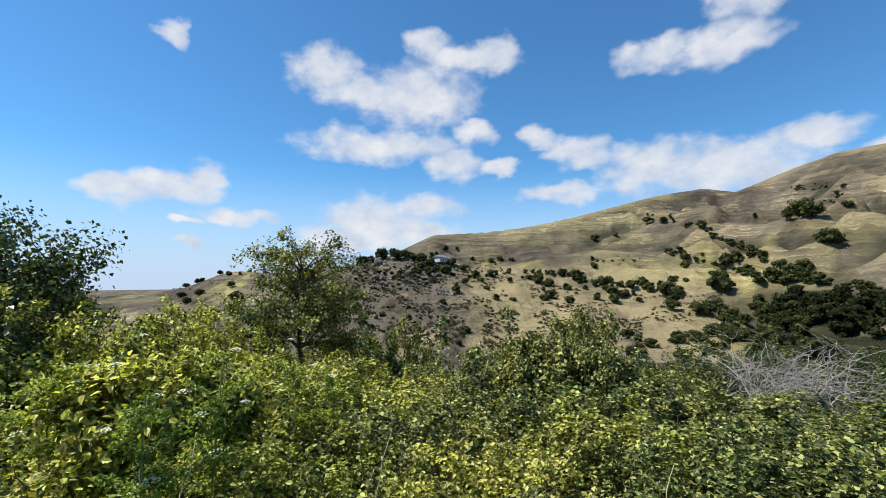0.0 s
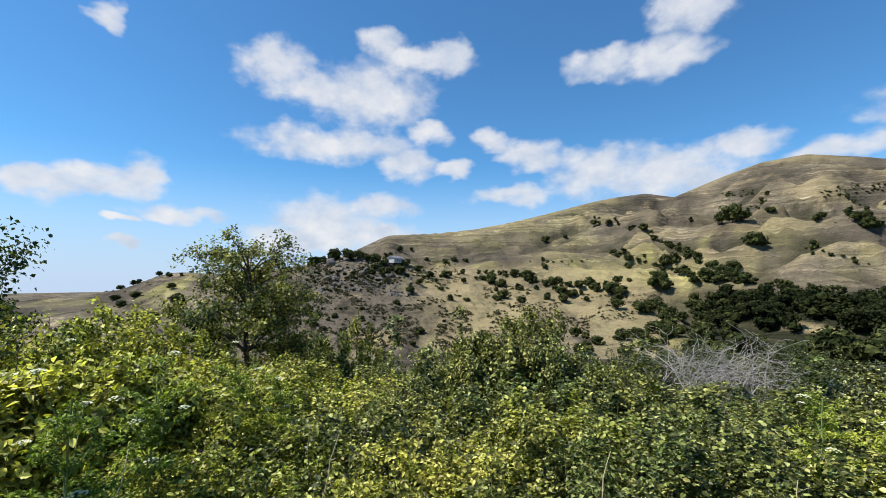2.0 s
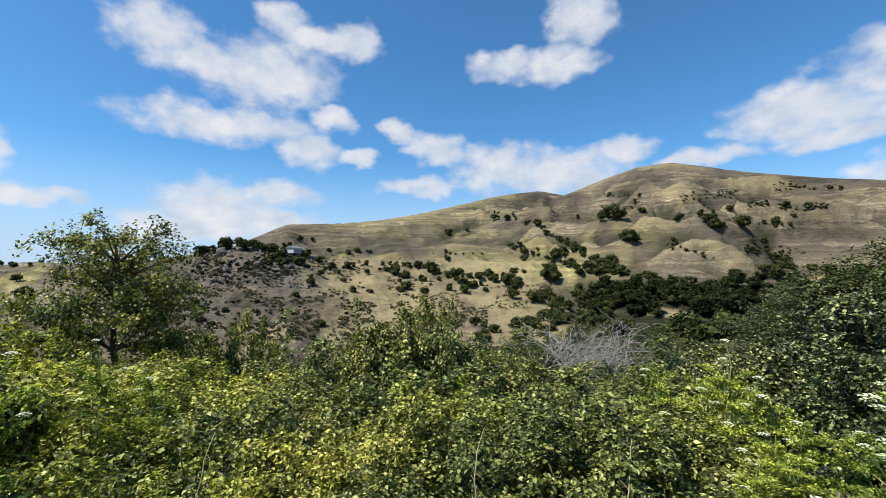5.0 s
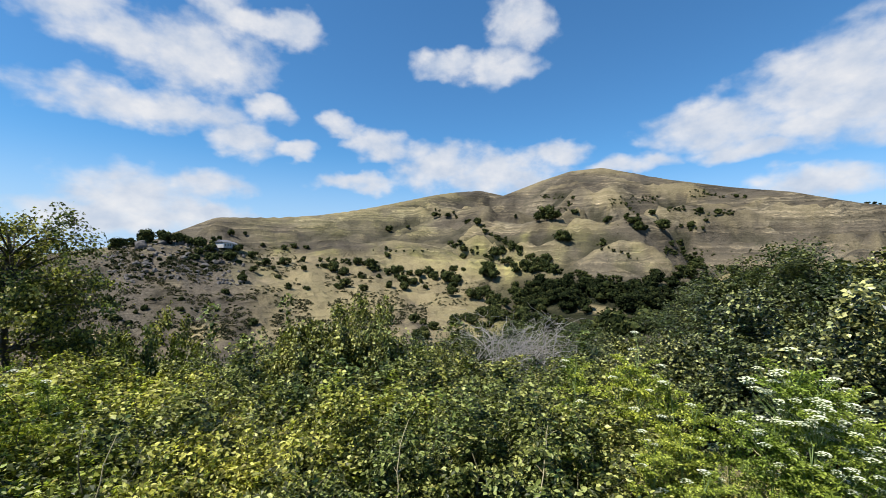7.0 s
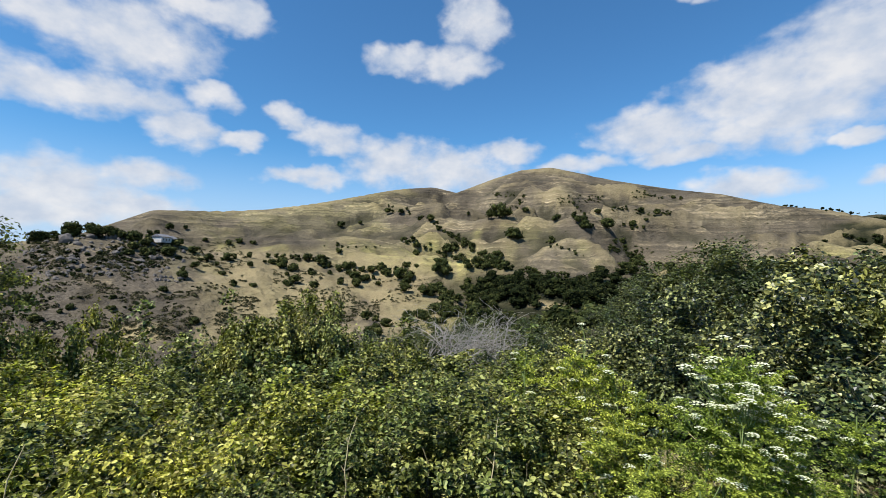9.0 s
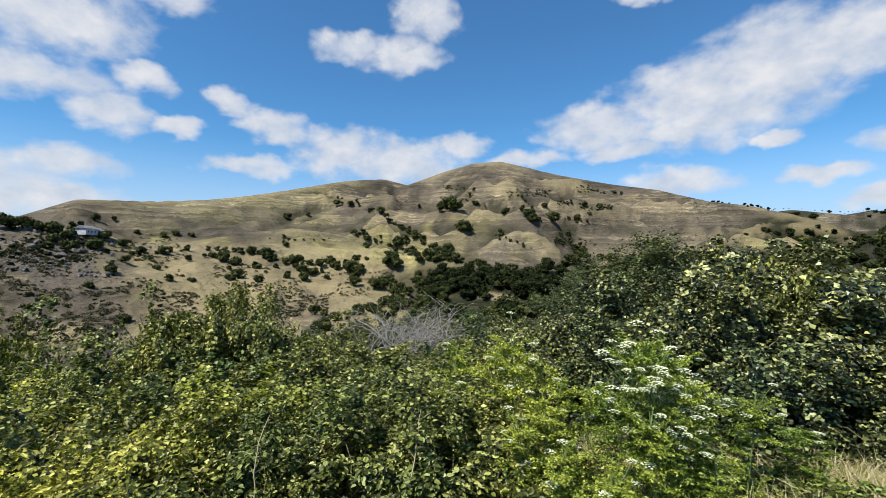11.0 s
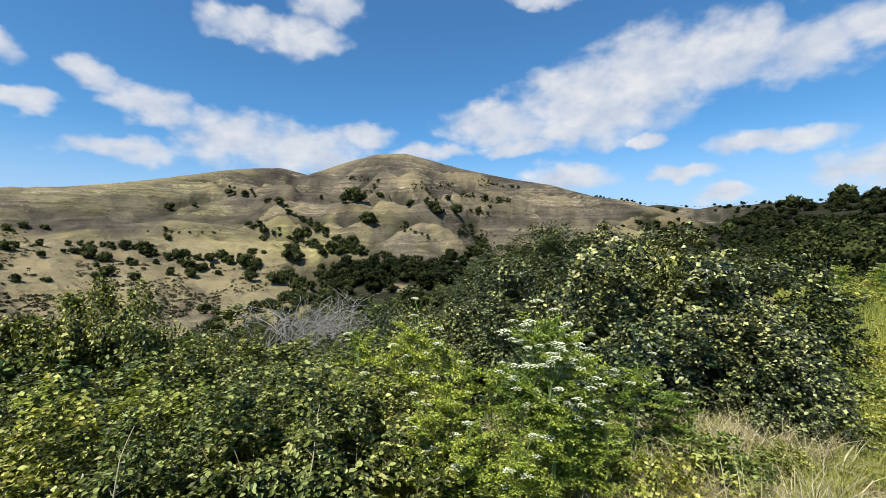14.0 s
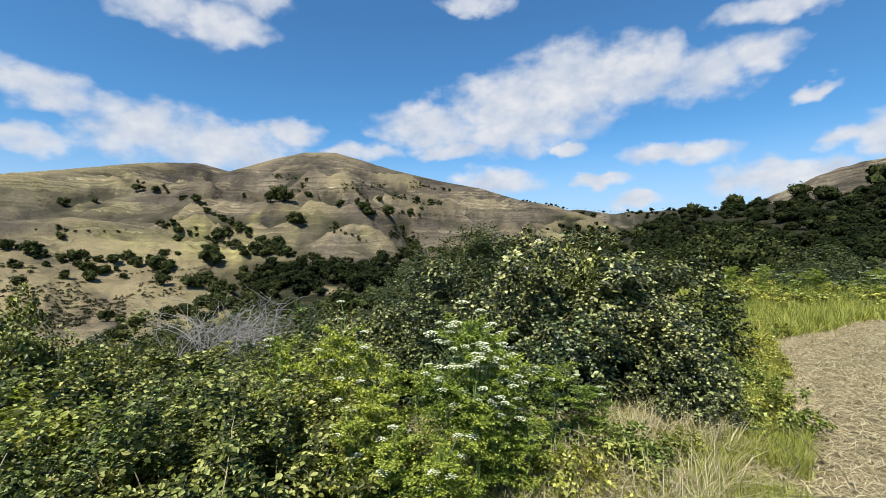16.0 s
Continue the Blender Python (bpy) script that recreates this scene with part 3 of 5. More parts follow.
def build_ground():
    az = np.concatenate([np.arange(-180, -84, 4.0), np.arange(-84, 90, 0.28), np.arange(90, 180, 4.0)])
    r = np.concatenate([[0.4], np.geomspace(1.0, 90, 70), np.geomspace(92, 760, 190), np.geomspace(780, 4900, 50)])
    A, R = np.meshgrid(az, r, indexing="ij")
    Z = height_at(A, R)
    X, Y = R * np.sin(np.radians(A)), R * np.cos(np.radians(A))
    na, nr = A.shape
    V = np.stack([X, Y, Z], -1).reshape(-1, 3)
    i = np.arange(na)[:, None]
    j = np.arange(nr - 1)[None, :]
    i2 = (i + 1) % na
    F = np.stack([i * nr + j, i * nr + j + 1, i2 * nr + j + 1, i2 * nr + j], -1).reshape(-1, 4)
    V = np.concatenate([V, [[0, 0, 0]]])
    cap = np.stack([np.full(na, len(V) - 1), np.arange(na) * nr, ((np.arange(na) + 1) % na) * nr], -1)
    me = mesh_of("ground", V, [F, cap], M_GROUND, True)
    # what grows where: green grass, bare soil, mown straw, woodland floor; parts also carry sun and shade
    el = np.degrees(np.arctan2(Z - EYE, R))
    n = fractal(A * 0.25, R / 45, 71, 4)
    def soft(v, a, b):
        return np.clip((v - a) / (b - a), 0, 1)
    green = np.exp(-((A - 3) / 9) ** 2 - ((el - 0.6) / 1.6) ** 2) * 0.9
    green = np.maximum(green, 0.22 * soft(A, -27, -20) * soft(-A, -6, 2) * soft(el, 2.5, 4.5) * (R > 300) * soft(n, 0.3, 0.55))
    green = green + 0.5 * soft(n, 0.52, 0.7) * (R > 150) * (R < 420)
    green = np.maximum(green, 0.9 * soft(R, 7, 10) * soft(-R, -60, -20) * (A > 50))
    soil = soft(A, -43, -36) * soft(-A, 21, 27) * soft(-el, -2.6, -1.0) * soft(R, 120, 160) * soft(n, 0.33, 0.5)
    soil = np.maximum(soil, soft(R, 1.7, 2.1) * (R < 60) * soft(A, -110, -95) * soft(-A, -50, -44) * 0.9)
    patch = soft(fractal(A * 0.4 + 7, R / 30, 83, 4), 0.56, 0.62) * (R > 150) * 0.5
    verge = soft(A, 30, 40) * soft(-A, -66, -60) * soft(-R, -5.6, -4.6) * 0.85
    green = np.maximum(green, verge)
    mown = np.maximum(soft(A, 44, 50) * (1 - verge), np.maximum(soft(-A, 95, 110), soft(-R, -2.1, -1.7)))
    reach = np.where(np.abs(A) < 100, path_end(A, X, Y), 14.0)
    mown = mown * np.clip((reach + 0.8 - R) / 1.2, 0, 1)
    mown = np.maximum(mown, 0.8 * soft(A, -25, -19) * soft(-A, -8, -2) * soft(-el, -2.4, -0.6) * soft(n, 0.25, 0.45) * (R > 150) * (R < 420))
    trail = np.exp(-((el + 3.35 + 0.35 * np.sin(A * 0.5)) / 0.10) ** 2) * soft(A, -24, -21) * soft(-A, 4, 7) * (R > 120) * (R < 330) * 0.8
    mown = np.maximum(mown, trail)
    # sunlit lower slopes: light put into the cover as pale straw
    mown = np.maximum(mown, 0.8 * np.exp(-((A + 3) / 13) ** 2 - ((el + 0.4) / 2.0) ** 2) * soft(n, 0.36, 0.56) * (R > 150))
    bare = cleared(A, el) * (R > 100) * (R < 420)
    mown = np.maximum(mown, bare)
    # dark hill, valley and spur: cloud shade put in as dark floor
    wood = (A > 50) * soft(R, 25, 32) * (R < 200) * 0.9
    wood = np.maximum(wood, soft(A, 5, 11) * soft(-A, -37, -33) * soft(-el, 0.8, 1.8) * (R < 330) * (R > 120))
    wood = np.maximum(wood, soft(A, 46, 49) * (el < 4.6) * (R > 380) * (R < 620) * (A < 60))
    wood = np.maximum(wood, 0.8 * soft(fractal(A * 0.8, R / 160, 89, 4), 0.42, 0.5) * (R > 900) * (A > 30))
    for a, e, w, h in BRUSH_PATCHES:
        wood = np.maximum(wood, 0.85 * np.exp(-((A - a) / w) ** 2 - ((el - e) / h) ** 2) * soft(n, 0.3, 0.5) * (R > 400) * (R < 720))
    # relief shading put into the cover: ridges paled, hollows darkened along with their brush
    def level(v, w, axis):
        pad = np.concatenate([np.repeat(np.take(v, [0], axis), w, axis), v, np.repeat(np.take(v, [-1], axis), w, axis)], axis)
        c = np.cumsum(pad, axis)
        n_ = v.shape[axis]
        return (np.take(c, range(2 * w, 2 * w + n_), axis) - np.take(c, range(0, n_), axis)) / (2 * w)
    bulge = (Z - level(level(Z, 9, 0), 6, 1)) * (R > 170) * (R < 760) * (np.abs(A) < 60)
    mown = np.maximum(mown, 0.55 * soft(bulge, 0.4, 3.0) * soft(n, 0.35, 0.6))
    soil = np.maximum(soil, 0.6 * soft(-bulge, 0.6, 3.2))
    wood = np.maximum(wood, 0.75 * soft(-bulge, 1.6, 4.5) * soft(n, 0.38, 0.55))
    soil, wood, patch = soil * (1 - bare), wood * (1 - bare), patch * (1 - bare)
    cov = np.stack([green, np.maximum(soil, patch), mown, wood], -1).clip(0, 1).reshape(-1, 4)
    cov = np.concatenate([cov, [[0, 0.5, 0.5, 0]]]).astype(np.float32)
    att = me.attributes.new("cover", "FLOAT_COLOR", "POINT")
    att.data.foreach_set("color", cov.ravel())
    return tagged(new("ground", me), "dry golden grass hillside with worn terraces and a mown straw path", "ground", kind="structure")


ground = build_ground()

# ---- plants: kinds ----


def oak_crown(seed, wide, tall, blobs=16, clumps=520, grain=1.0):
    """Crown of overlapping leaf clumps over a lumpy core."""
    g = np.random.default_rng(seed)
    vs, fs, start = [], [], 0
    centres = unit(g.normal(0, 1, (blobs, 3))) * np.array([wide * 0.33, wide * 0.33, tall * 0.36]) * g.uniform(0.45, 1.0, (blobs, 1))
    centres[:, 2] += tall * 0.5
    rad = g.uniform(0.16, 0.27, blobs) * wide
    k = g.integers(0, blobs, clumps)
    d = unit(g.normal(0, 1, (clumps, 3)))
    at = centres[k] + d * (rad[k] * g.uniform(0.72, 1.08, clumps))[:, None] * np.array([1, 1, 0.85])
    nor = unit(d + g.normal(0, 0.5, d.shape))
    a = unit(np.cross(nor, g.normal(0, 1, nor.shape)))
    b = np.cross(nor, a)
    s = (g.uniform(0.03, 0.062, clumps) * wide * grain)[:, None]
    v = np.stack([at + a * s, at + b * s * 0.8 + nor * s * 0.3, at - a * s, at - b * s * 0.8], 1).reshape(-1, 3)
    f = (np.arange(clumps)[:, None] * 4) + np.array([0, 1, 2, 3])
    vs.append(v), fs.append(f)
    start = len(v)
    bm = bmesh.new()
    bmesh.ops.create_icosphere(bm, subdivisions=1, radius=1.0)
    ico = np.array([w.co for w in bm.verts])
    tri = np.array([[w.index for w in q.verts] for q in bm.faces])
    bm.free()
    tv, tf = [], []
    for c, q in zip(centres, rad):
        tv.append(c + ico * q * (0.74 if grain == 1.0 else 0.5) * (1 + 0.2 * g.normal(0, 1, (len(ico), 1))) * np.array([1, 1, 0.85]))
        tf.append(tri + start)
        start += len(ico)
    return np.concatenate(vs + tv), [np.concatenate(fs), np.concatenate(tf)]


def far_oak(seed, wide, tall, blobs=16, clumps=520, grain=1.0):
    ob = new("oak_tree")
    v, f = oak_crown(seed, wide, tall, blobs, clumps, grain)
    part("crown", mesh_of("crown", v, f, M_OAK_LIT), ob)
    trunk = [(np.array([[0, 0, -0.6], [0.1, 0, tall * 0.2], [0.2, 0.1, tall * 0.55]]), np.array([0.5, 0.36, 0.2]))]
    for a in (0.4, 2.3, 4.4):
        trunk.append((np.array([[0.1, 0, tall * 0.22], [math.cos(a) * wide * 0.16, math.sin(a) * wide * 0.16, tall * 0.42], [math.cos(a) * wide * 0.28, math.sin(a) * wide * 0.28, tall * 0.6]]),
                      np.array([0.25, 0.17, 0.08])))
    v, f = tubes(trunk, 6)
    part("trunk", mesh_of("trunk", v, f, M_BARK, True), ob)
    return tagged(ob, "dark green oak tree with broad dense crown on dry slope", "tree", "oaks on the hills")


class Kind:
    """One kind of plant: the first is put where it is wanted, the others are copies."""

    def __init__(self, things):
        self.things, self.used = things, [False] * len(things)

    def put(self, k, x, y, z, turn=0.0, wide=1.0, tall=None, lean=0.0):
        m = pose(x, y, z, lean, 0, turn) @ Matrix.Diagonal((wide, wide, tall or wide, 1))
        k %= len(self.things)
        ob = self.things[k]
        if not self.used[k]:
            self.used[k] = True
            ob.matrix_basis = m
            return ob
        return copy_thing(ob, m @ Matrix.Diagonal((*ob.scale, 1)).inverted())


def mound_bush(seed, name, leaf_mat, label, category, radius, tall, count, leaf, wide=0.62, lumps=0.22, spread=1.0, sprigs=14, group="thicket", simple=False):
    """A mounded bush: arching stems from the ground, three leaflets at a time over a lumpy shell, sprigs standing out of it."""
    g = np.random.default_rng(seed)
    ob = new(name)
    n = count // 3
    # lobes that bulge out of the mound, and leaves over each of them
    lobes = 34
    c = unit(g.normal(0, 1, (lobes, 3)))
    c[:, 2] = np.abs(c[:, 2]) * 0.9 + 0.08
    c = unit(c) * g.uniform(0.55, 0.92, (lobes, 1)) * (1 + lumps * g.normal(0, 0.5, (lobes, 1)))
    size = g.uniform(0.15, 0.31, lobes)
    tufts = max(40, n // 13)
    k = g.choice(lobes, tufts, p=size ** 2 / (size ** 2).sum())
    d = unit(g.normal(0, 1, (tufts, 3)) + unit(c[k]) * 0.9 + np.array([0, 0, 0.35]))
    depth = np.where(g.random(tufts) < 0.8, g.exponential(0.09, tufts), g.uniform(0.05, 0.8, tufts))
    heart = (c[k] + d * (size[k] * (1.05 - depth) * (1 + 0.08 * g.normal(0, 1, tufts)))[:, None]) * np.array([radius, radius, tall])
    at = heart[g.integers(0, tufts, n)] + g.normal(0, 1, (n, 3)) * np.array([0.033, 0.033, 0.042]) * g.uniform(0.5, 1.4, (n, 1))
    at[:, 2] = np.maximum(at[:, 2], 0.02)
    # sprigs
    sp = []
    lines = []
    for i in range(sprigs):
        q = unit(np.array([g.normal(0, 0.8), g.normal(0, 0.8), g.uniform(0.5, 1.2)]))
        a = q * np.array([radius, radius, tall]) * 0.8
        b = a + unit(q + np.array([g.normal(0, 0.4), g.normal(0, 0.4), 0.6])) * g.uniform(0.2, 0.55) * tall ** 0.5
        ln = bend(a, b, 5, 0.05)
        lines.append((ln, np.linspace(0.006, 0.002, 5)))
        t = g.uniform(0.15, 1, 26)[:, None]
        sp.append(a + (b - a) * t + g.normal(0, 0.025, (26, 3)))
    if sp:
        at = np.concatenate([at] + sp)
    d2 = unit(at / np.array([radius, radius, tall]) ** 1.5)
    at3 = np.repeat(at, 3, 0) + g.normal(0, leaf * 0.45, (len(at) * 3, 3))
    out3 = np.repeat(d2, 3, 0)
    v, f = leaf_blades(at3, out3, g.uniform(0.6, 1.25, len(at3)) * leaf, wide * (1.2 if simple else 1.0), 0.3, simple)
    part("foliage", mesh_of("foliage", v, f, leaf_mat), ob)
    for i in range(26):
        q = unit(np.array([g.normal(0, 1), g.normal(0, 1), g.uniform(0.25, 1.0)]))
        b = q * np.array([radius, radius, tall]) * g.uniform(0.7, 0.97)
        ln = bend(np.array([g.normal(0, 0.12) * radius, g.normal(0, 0.12) * radius, -0.4]), b, 8, 0.03, 0.12 * tall)
        lines.append((ln, np.linspace(0.012, 0.004, 8)))
    v, f = tubes(lines, 4)
    part("stem", mesh_of("stem", v, f, M_STEM, True), ob)
    return tagged(ob, label, category, group)


def branching_tree(seed, name, label, leaf_mat, tall, wide, trunk_r, leaf, leaves_per, tips, first=0.3, flat=1.0, group="", bark=None, lw=0.6, fill=0.6, simple=False):
    """A small tree: trunk, limbs that reach into the crown, twigs, and leaves round the twigs."""
    g = np.random.default_rng(seed)
    ob = new(name)
    lines, twigs = [], []
    top = np.array([g.normal(0, 0.05) * tall, g.normal(0, 0.05) * tall, tall * 0.82])
    trunk = bend((0, 0, -0.3), top, 10, 0.012)
    lines.append((trunk, np.linspace(trunk_r, trunk_r * 0.25, 10)))
    limbs = []
    for i in range(tips):
        s = g.uniform(first, 0.95)
        base = trunk[min(9, int(s * 9))]
        a = g.uniform(0, 2 * np.pi)
        reach = wide * 0.5 * g.uniform(0.55, 1.0) * (1.12 - 0.55 * ((s - first) / (1 - first)) ** 2)
        end = base + np.array([math.cos(a) * reach, math.sin(a) * reach, g.uniform(0.02, 0.34) * tall * flat])
        ln = bend(base, end, 7, 0.025, 0.04 * tall)
        lines.append((ln, np.linspace(trunk_r * 0.42 * (1.1 - s * 0.6), trunk_r * 0.06, 7)))
        for j in range(9):
            k = 6 if j < 2 else g.integers(2, 7)
            tip = ln[k] + unit(np.array([g.normal(0, 1), g.normal(0, 1), g.normal(0.3, 0.7)])) * g.uniform(0.12, 0.30) * wide * 0.5
            tw = bend(ln[k], tip, 5, 0.04)
            lines.append((tw, np.linspace(trunk_r * 0.07, trunk_r * 0.025, 5)))
            twigs.append(tw)
    pts = []
    for tw in twigs:
        k = g.integers(1, 5, leaves_per)
        t = g.random((leaves_per, 1))
        pts.append(tw[k - 1] * (1 - t) + tw[k] * t + g.normal(0, fill * leaf * 1.6, (leaves_per, 3)))
    pts = np.concatenate(pts)
    out = unit(pts - np.array([0, 0, tall * 0.5]))
    v, f = leaf_blades(pts, out, g.uniform(0.6, 1.2, len(pts)) * leaf, lw, 0.3, simple)
    part("crown", mesh_of("crown", v, f, leaf_mat), ob)
    v, f = tubes(lines, 6)
    part("trunk", mesh_of("trunk", v, f, bark or M_BARK, True), ob)
    return tagged(ob, label, "tree", group)


def hemlock(seed, tall, heads):
    g = np.random.default_rng(seed)
    ob = new("hemlock_plant")
    lines, lv = [], []
    main = bend((0, 0, -0.05), (g.normal(0, 0.05), g.normal(0, 0.05), tall * 0.9), 9, 0.01)
    lines.append((main, np.linspace(0.009, 0.004, 9)))
    tops = []
    for i in range(heads):
        s = 1 - 0.35 * (i / max(heads, 1)) ** 1.4
        base = main[max(2, int(s * 8) - 1)]
        a = g.uniform(0, 2 * np.pi)
        reach = g.uniform(0.02, 0.22)
        end = np.array([base[0] + math.cos(a) * reach, base[1] + math.sin(a) * reach, min(tall * g.uniform(0.93, 1.0), base[2] + g.uniform(0.12, 0.34))])
        lines.append((bend(base, end, 5, 0.02), np.linspace(0.004, 0.002, 5)))
        tops.append(end)
    blades, outs = [], []
    for i in range(44):
        base = main[g.integers(0, 8)]
        a = g.uniform(0, 2 * np.pi)
        L = g.uniform(0.11, 0.25) * (1.25 - base[2] / tall * 0.6)
        end = base + np.array([math.cos(a) * L, math.sin(a) * L, g.uniform(-0.02, 0.16)])
        ln = bend(base, end, 6, 0.015, 0.03)
        lines.append((ln, np.linspace(0.003, 0.001, 6)))
        side = np.array([-math.sin(a), math.cos(a), 0])
        for k in range(1, 6):
            w = L * 0.42 * (1.1 - k / 6)
            for sgn in (-1, 1):
                t = np.linspace(0.1, 1, 9)[:, None]
                p = ln[k] + side * sgn * w * t + (end - base) * 0.25 * t + g.normal(0, 0.008, (9, 3))
                blades.append(p)
    at = np.concatenate(blades)
    v, f = leaf_blades(at, np.tile([0, 0, 1.0], (len(at), 1)), g.uniform(0.018, 0.036, len(at)), 0.5, 0.2, True)
    part("foliage", mesh_of("foliage", v, f, M_FERNY), ob)
    v, f = tubes(lines, 5)
    part("stem", mesh_of("stem", v, f, M_HSTEM, True), ob)
    for end in tops:
        R = g.uniform(0.026, 0.05)
        nv, nf, rays = [], [], []
        m = 15
        for k in range(m):
            rr, a = R * math.sqrt((k + 0.5) / m), k * 2.4
            c = end + np.array([math.cos(a) * rr, math.sin(a) * rr, 0.02 - 0.35 * rr * rr / R])
            rays.append((np.array([end - [0, 0, 0.01], (end + c) / 2, c]), np.array([0.0009, 0.0007, 0.0006])))
            q = R * g.uniform(0.16, 0.25)
            ring = [c + np.array([math.cos(b) * q, math.sin(b) * q, g.normal(0, 0.0015)]) for b in np.linspace(0, 6.2832, 7)[:-1] + g.random()]
            s = len(nv)
            nv += [c + np.array([0, 0, q * 0.5])] + ring
            nf += [[s, s + 1 + b, s + 1 + (b + 1) % 6] for b in range(6)]
        um = part("umbel", mesh_of("umbel", np.array(nv), np.array(nf), M_PETAL), ob, "flat white flower head")
        rv, rf = tubes(rays, 3)
        part("stalk", mesh_of("stalk", rv, rf, M_HSTEM), um)
    return tagged(ob, "tall green hemlock plant with feathery leaves and white umbels", "wildflower", "hemlock beside the thicket")


def blades_stuff(name, material, label, centre, count, length, thick, flat, category):
    """Many grass blades or straws round sampled points: centre(n) gives x, y, z."""
    p = centre(count)
    n = len(p)
    a = rng.uniform(0, 2 * np.pi, n)
    tilt = np.clip(rng.normal(flat, 0.25, n), 0, 1.45)
    L = rng.uniform(0.5, 1.3, n) * length
    w = rng.uniform(0.6, 1.3, n) * thick
    way = np.stack([np.cos(a) * np.sin(tilt), np.sin(a) * np.sin(tilt), np.cos(tilt)], -1)
    side = unit(np.stack([-np.sin(a), np.cos(a), rng.normal(0, 0.3, n)], -1))
    droop = np.array([0, 0, -1.0]) * (L * 0.25 * np.sin(tilt))[:, None]
    m1, m2 = p + way * (L * 0.5)[:, None], p + way * L[:, None] + droop
    v = np.stack([p - side * w[:, None], p + side * w[:, None], m1 + side * w[:, None] * 0.8, m2, m1 - side * w[:, None] * 0.8], 1).reshape(-1, 3)
    f = [np.arange(n)[:, None] * 5 + np.array([0, 1, 2, 4]), np.arange(n)[:, None] * 5 + np.array([4, 2, 3])]
    return tagged(new(name, mesh_of(name, v, f, material)), label, category, kind="stuff")

# ---- far trees on the hills ----
oaks = Kind([far_oak(100 + i, w, t) for i, (w, t) in enumerate([(10, 8), (9, 8.5), (12, 8), (8, 7), (11, 9.5)])])
# single oaks: heading, height angle of the foot, crown width in metres
SINGLE_OAKS = [(-25.9, 3.6, 8), (-24.4, 3.6, 6), (-7.1, 4.6, 10), (-7.4, 2.2, 6), (-7.2, 1.2, 5), (-4.6, 5.0, 6), (-1.1, 6.4, 11), (0.6, 6.2, 8), (3.0, 5.8, 8),
               (4.4, 5.7, 8), (2.7, 2.2, 9), (1.2, 2.6, 7), (6.9, 1.2, 13), (7.8, 1.6, 12), (13.4, 6.0, 18), (12.4, 6.0, 14), (14.4, 6.0, 15), (15.3, 3.4, 15),
               (20.1, 2.9, 10), (13.2, 0.4, 11), (10.7, -0.2, 9), (23.5, 5.2, 13), (24.1, 4.5, 11), (22.8, 6.0, 10), (26.6, 4.5, 12), (29.6, 4.7, 9),
               (30.2, 0.2, 14), (29.4, -0.9, 12), (9.4, 6.3, 6)]
MORE_OAKS = [(-20, 0.3, 6), (-22, 0.1, 7), (-17.6, -0.6, 5), (-20.5, -1.4, 4), (-19.3, 0.5, 5), (-14, -0.6, 8), (-12.6, -0.9, 7), (-11, 0.1, 8), (-9.4, 0.0, 8), (-8.4, -0.6, 6),
             (-6.3, -0.8, 7), (-5.5, -0.6, 7), (-3, -1.2, 8), (-2, -0.9, 6), (-1, -1.6, 9), (0.8, -2.0, 9), (1.8, -2.1, 9), (-12.4, -2.6, 7), (-13.2, -2.8, 5), (-7, -2.6, 8),
             (-5, -2.9, 6), (5.5, -1.2, 10), (6.6, -1.8, 10), (16.8, 6.8, 8), (16.1, 7.6, 8), (-34.2, 2.5, 8), (-32.6, 2.6, 9), (-31.3, 2.6, 8), (-36.6, 2.1, 7), (-30.2, 2.6, 6)]
for i, (az, el, wide) in enumerate(SINGLE_OAKS + MORE_OAKS):
    x, y, z, r = meet(az, el, 120)
    k = wide / 10.0 * rng.uniform(0.9, 1.05)
    oaks.put(i, x, y, z - 0.3, rng.uniform(0, 360), k, k * rng.uniform(0.85, 1.05))


def grove(count, az, el, wide, dice, start=110.0):
    for i in range(count):
        a, e = dice.uniform(*az), dice.uniform(*el)
        if cleared(a, e) > 0.3:
            continue
        x, y, z, r = meet(a, e, start)
        k = dice.uniform(*wide) / 10.0
        oaks.put(int(dice.integers(0, 5)), x, y, z - 0.4, dice.uniform(0, 360), k, k * dice.uniform(0.8, 1.0))


dice = np.random.default_rng(21)
grove(20, (26, 46), (-2.0, 0.0), (8, 12), dice)
grove(8, (-3, 13), (-0.5, 1.8), (5, 9), dice)
grove(14, (-37, -27), (2.2, 3.2), (4, 7), dice)
grove(16, (-30, -16), (0.5, 2.4), (4, 7), dice)
grove(16, (-26, -16), (-3, 1), (3, 5.5), dice)
grove(26, (-16, 6), (-3.4, 0.4), (3.5, 7), dice)
grove(18, (-42, -22), (-9, -3), (2.5, 4.5), dice, 90)
grove(14, (-58, -44), (-4.5, -1.0), (4, 7), dice)
grove(8, (-57, -51), (0.3, 0.9), (4, 6), dice)
grove(8, (20, 36), (5, 8.5), (4, 9), dice)
for az, el, wide in [(67.5, 4.6, 5.5), (73, 4.8, 6), (75, 4.8, 4), (79, 5.8, 7), (63.5, 4.0, 4), (65, 4.3, 4), (58, 1.2, 5)]:
    x, y, z, r = meet(az, el, 60)
    oaks.put(int(wide), x, y, z - 0.3, az * 7, wide / 10)


